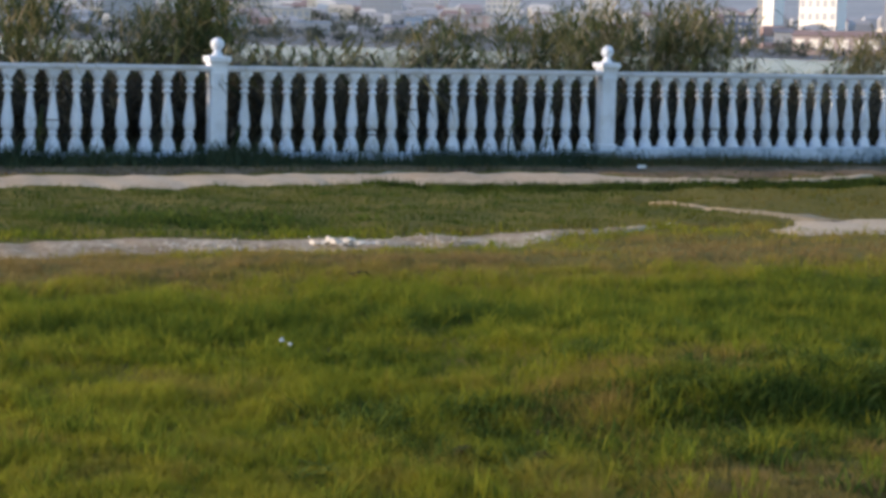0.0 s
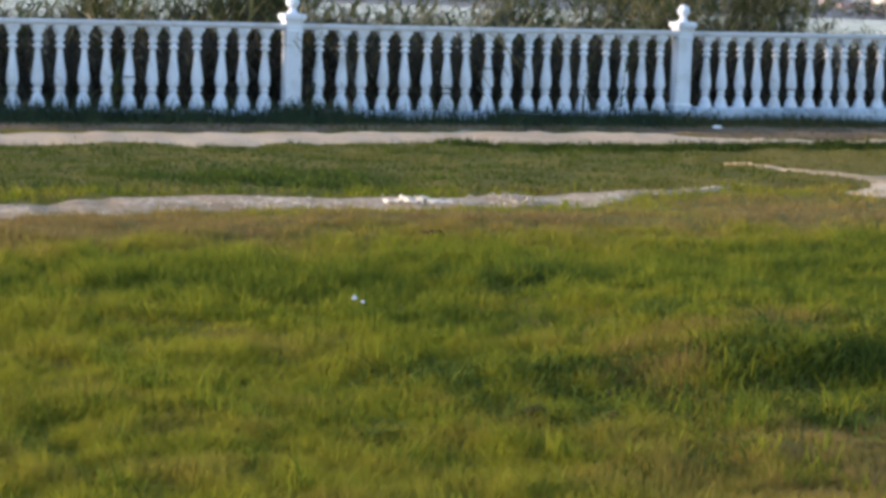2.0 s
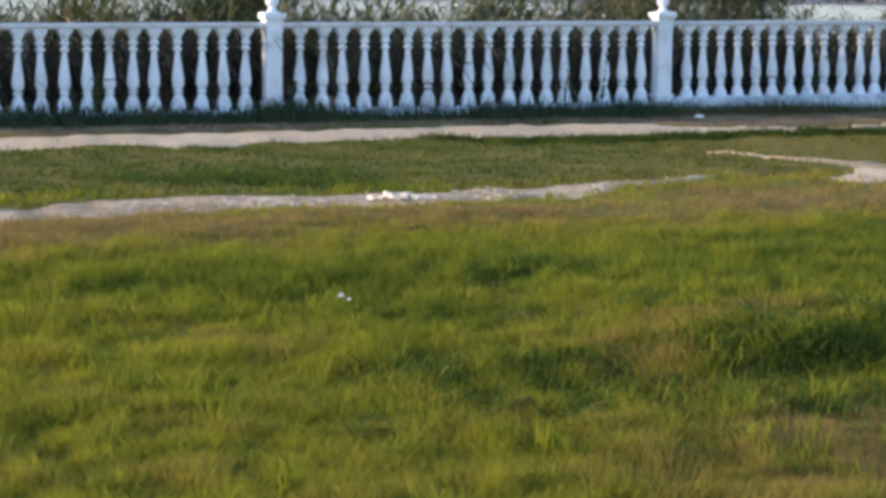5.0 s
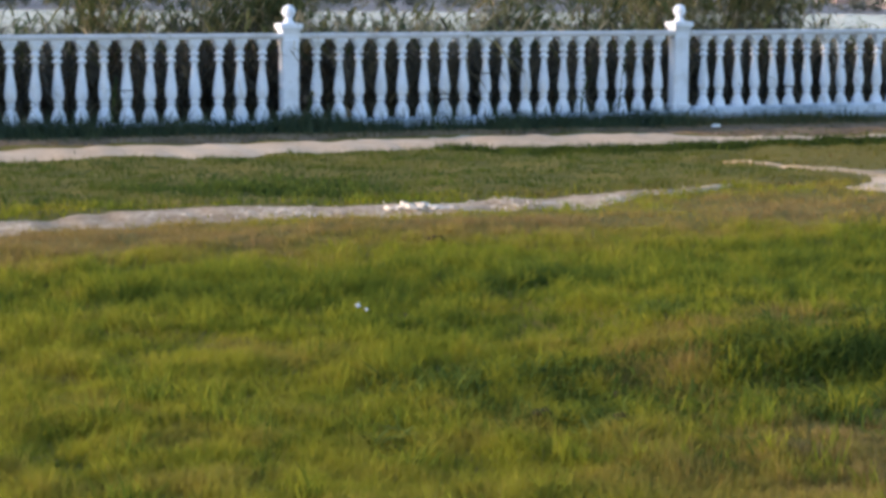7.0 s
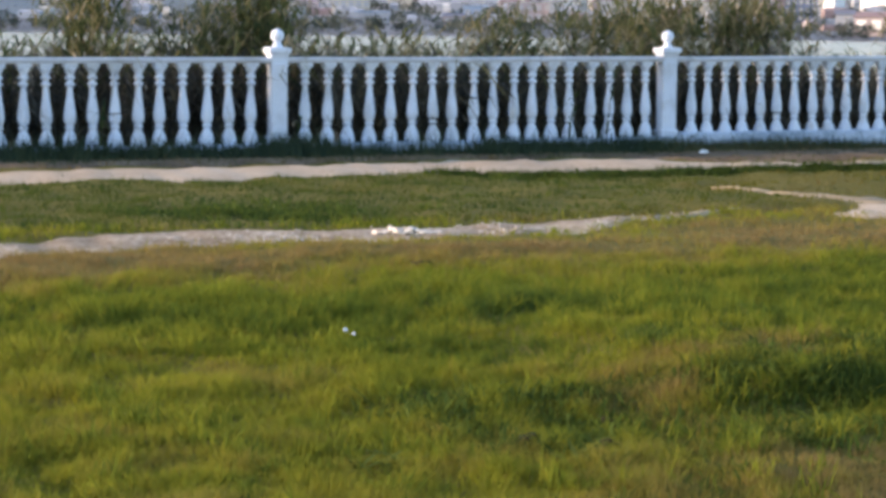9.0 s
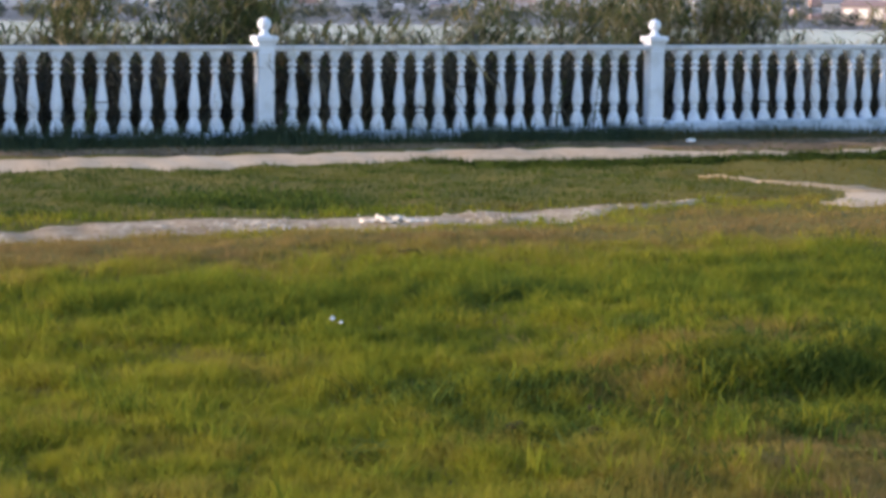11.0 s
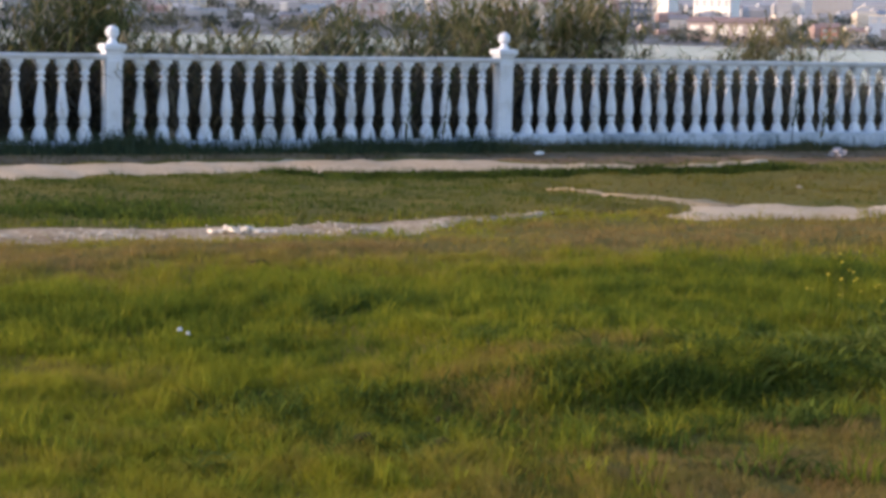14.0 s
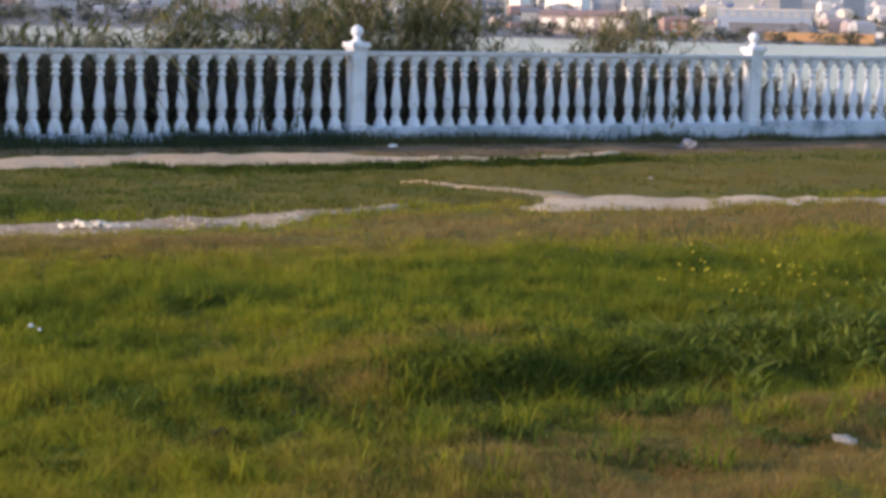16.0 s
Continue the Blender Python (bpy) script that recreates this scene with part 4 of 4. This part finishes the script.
BUILDINGS = [
    (12.85, 645, 28, 5.0, "pink", "tile", 1, 6, "long red-roofed pink house with bright panels by the water", True, 0.9, "snow", -14),
    (15.55, 660, 5.5, 4.2, "red", "tile", 2, 2, "small red brick house on the far shore", True, 0.8),
    (16.3, 655, 5.5, 3.6, "cream", "tile", 2, 3, "tan house with a tiled roof on the far shore", True, 0.4),
    (17.9, 720, 33, 3.0, "blue", "bright", 1, 9, "long pale blue hall with a white roof", False, 5.6, "grey"),
    (18.0, 690, 26, 2.4, "slate", "slate", 0, 0, "low dark grey shed before a white hall", False, 1.8),
    (19.4, 652, 34, 2.3, "orange", "orange", 0, 0, "low orange storage shed along the shore", False, 0.0),
    (23.4, 662, 26, 2.4, "orange", "cream", 0, 0, "low orange and cream shed along the shore", False, 0.0),
    (-1.7, 720, 12, 4.5, "grey", "blue", 1, 3, "low grey shed with a pale blue roof", False, 0.0),
    (-2.3, 860, 16, 8.0, "cream", "grey", 2, 5, "tan two-storey block above the trees", False, 0.0),
    (0.6, 740, 8, 3.2, "pink", "slate", 1, 3, "small pinkish house among trees", True),
    (1.1, 800, 7, 6.0, "blue", "blue", 1, 2, "small grey shed with a blue roof", False),
    (2.7, 820, 18, 7.5, "pink", "white", 2, 5, "pale pink apartment block with white end", False),
    (3.4, 815, 5, 7.5, "white", "white", 2, 2, "white stair tower of an apartment block", False),
    (8.4, 900, 8, 15, "white", "grey", 5, 3, "pale apartment tower above the trees", False),
    (10.9, 1100, 9, 22, "cream", "grey", 6, 3, "cream apartment tower on the slope", False),
    (10.95, 1040, 7, 22, "snow", "white", 0, 0, "bright white stair tower on the slope", False, 0.0, "glass", -40),
    (12.3, 1080, 24, 20, "snow", "white", 3, 5, "bright sunlit white apartment block on the slope", False, 0.0, "grey", -38),
    (14.3, 1120, 8, 26, "white", "grey", 7, 3, "white apartment tower on the slope", False),
    (15.6, 1150, 22, 22, "pale", "pale", 6, 7, "grey apartment block on the slope", False),
    (17.3, 1120, 10, 24, "white", "white", 6, 3, "cream apartment tower on the slope", False),
    (18.4, 1140, 20, 25, "white", "grey", 6, 7, "white apartment block on the slope", False),
    (20.3, 1160, 12, 26, "white", "grey", 7, 4, "white apartment tower on the slope", False),
    (22.0, 1130, 20, 22, "pale", "pale", 6, 6, "grey apartment block on the slope", False),
    (10.2, 900, 14, 10, "navy", "slate", 3, 5, "dark blue office block", False),
    (11.4, 780, 7, 5.0, "white", "slate", 2, 2, "white house with a slate roof", True),
    (6.8, 760, 12, 5.0, "cream", "tile", 2, 4, "cream house with a tiled roof", True),
    (5.2, 850, 16, 8.0, "white", "grey", 3, 5, "white block above the trees", False),
    (-4.3, 780, 20, 5.5, "grey", "grey", 2, 6, "long grey shed above the shore", False),
    (-6.8, 900, 22, 10, "white", "white", 3, 6, "white factory block above the shore", False),
    (-9.2, 850, 18, 8, "pink", "grey", 3, 5, "pale pink block above the shore", False),
    (-11.6, 820, 20, 7, "white", "slate", 2, 6, "white low block above the shore", False),
    (-14.0, 900, 20, 10, "grey", "grey", 3, 6, "grey block above the shore", False),
    (-5.6, 1150, 14, 24, "bright", "grey", 6, 4, "cream apartment tower on the slope", False),
    (-3.2, 1200, 16, 24, "bright", "grey", 6, 5, "white apartment tower on the slope", False),
    (0.2, 1180, 24, 20, "pale", "pale", 5, 8, "hazy grey apartment block on the slope", False),
    (3.6, 1200, 20, 24, "bright", "grey", 6, 6, "cream apartment block on the slope", False),
    (6.3, 1180, 18, 22, "bright", "grey", 6, 6, "white apartment block on the slope", False),
]
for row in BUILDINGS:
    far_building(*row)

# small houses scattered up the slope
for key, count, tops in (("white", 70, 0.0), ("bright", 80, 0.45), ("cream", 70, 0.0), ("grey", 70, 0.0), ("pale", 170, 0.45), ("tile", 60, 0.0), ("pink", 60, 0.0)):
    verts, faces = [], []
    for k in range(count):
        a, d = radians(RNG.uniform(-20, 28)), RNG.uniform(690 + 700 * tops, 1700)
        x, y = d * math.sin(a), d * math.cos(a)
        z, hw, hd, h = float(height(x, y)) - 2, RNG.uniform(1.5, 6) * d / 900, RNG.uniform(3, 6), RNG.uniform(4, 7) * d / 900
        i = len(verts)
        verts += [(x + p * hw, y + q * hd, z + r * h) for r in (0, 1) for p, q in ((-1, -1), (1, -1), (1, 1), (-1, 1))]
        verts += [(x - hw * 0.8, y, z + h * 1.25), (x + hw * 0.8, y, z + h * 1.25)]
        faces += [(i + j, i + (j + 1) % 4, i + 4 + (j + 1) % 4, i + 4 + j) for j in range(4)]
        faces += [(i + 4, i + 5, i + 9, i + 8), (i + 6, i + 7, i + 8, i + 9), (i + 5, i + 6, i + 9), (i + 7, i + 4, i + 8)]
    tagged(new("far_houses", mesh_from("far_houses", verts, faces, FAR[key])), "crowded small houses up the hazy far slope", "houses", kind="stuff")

dome = bmesh.new()
bmesh.ops.create_icosphere(dome, subdivisions=2, radius=1.1)
o = part("storage_tank", dome, FAR["white"])
x, y = 655 * math.sin(radians(16.6)), 655 * math.cos(radians(16.6))
o.location = (x, y, float(height(x, y)) + 5.0)
tagged(o, "round white storage tank on the far shore", "tank")

# bluish grey mixed into the leaf colours imitates haze over the water
FAR_LEAF = leafy("far_hazed_foliage", [(0.0, (0.04, 0.055, 0.055)), (0.5, (0.08, 0.095, 0.08)), (1.0, (0.15, 0.15, 0.11))], 0.1, 0.9)
pts, sizes, dry = [], [], []
for k in range(850):
    az = radians(RNG.uniform(-20, 28))
    d = 618 + RNG.random() ** 2.6 * 600
    size = RNG.uniform(1.3, 3.6) * (d / 700)
    x, y = d * math.sin(az), d * math.cos(az)
    z = float(height(x, y))
    tone = RNG.random()
    m = 80
    q = RNG.normal(0, 0.42, (m, 3)) * np.array([size * 1.1, size * 1.1, size * 0.75]) + np.array([x, y, z + size * 0.7])
    pts.append(q)
    sizes.append(RNG.uniform(0.5, 1.1, m) * size * 0.4)
    dry.append(np.full(m, tone) + RNG.normal(0, 0.15, m))
pts, sizes, dry = np.concatenate(pts), np.concatenate(sizes), np.concatenate(dry)
m = len(pts)
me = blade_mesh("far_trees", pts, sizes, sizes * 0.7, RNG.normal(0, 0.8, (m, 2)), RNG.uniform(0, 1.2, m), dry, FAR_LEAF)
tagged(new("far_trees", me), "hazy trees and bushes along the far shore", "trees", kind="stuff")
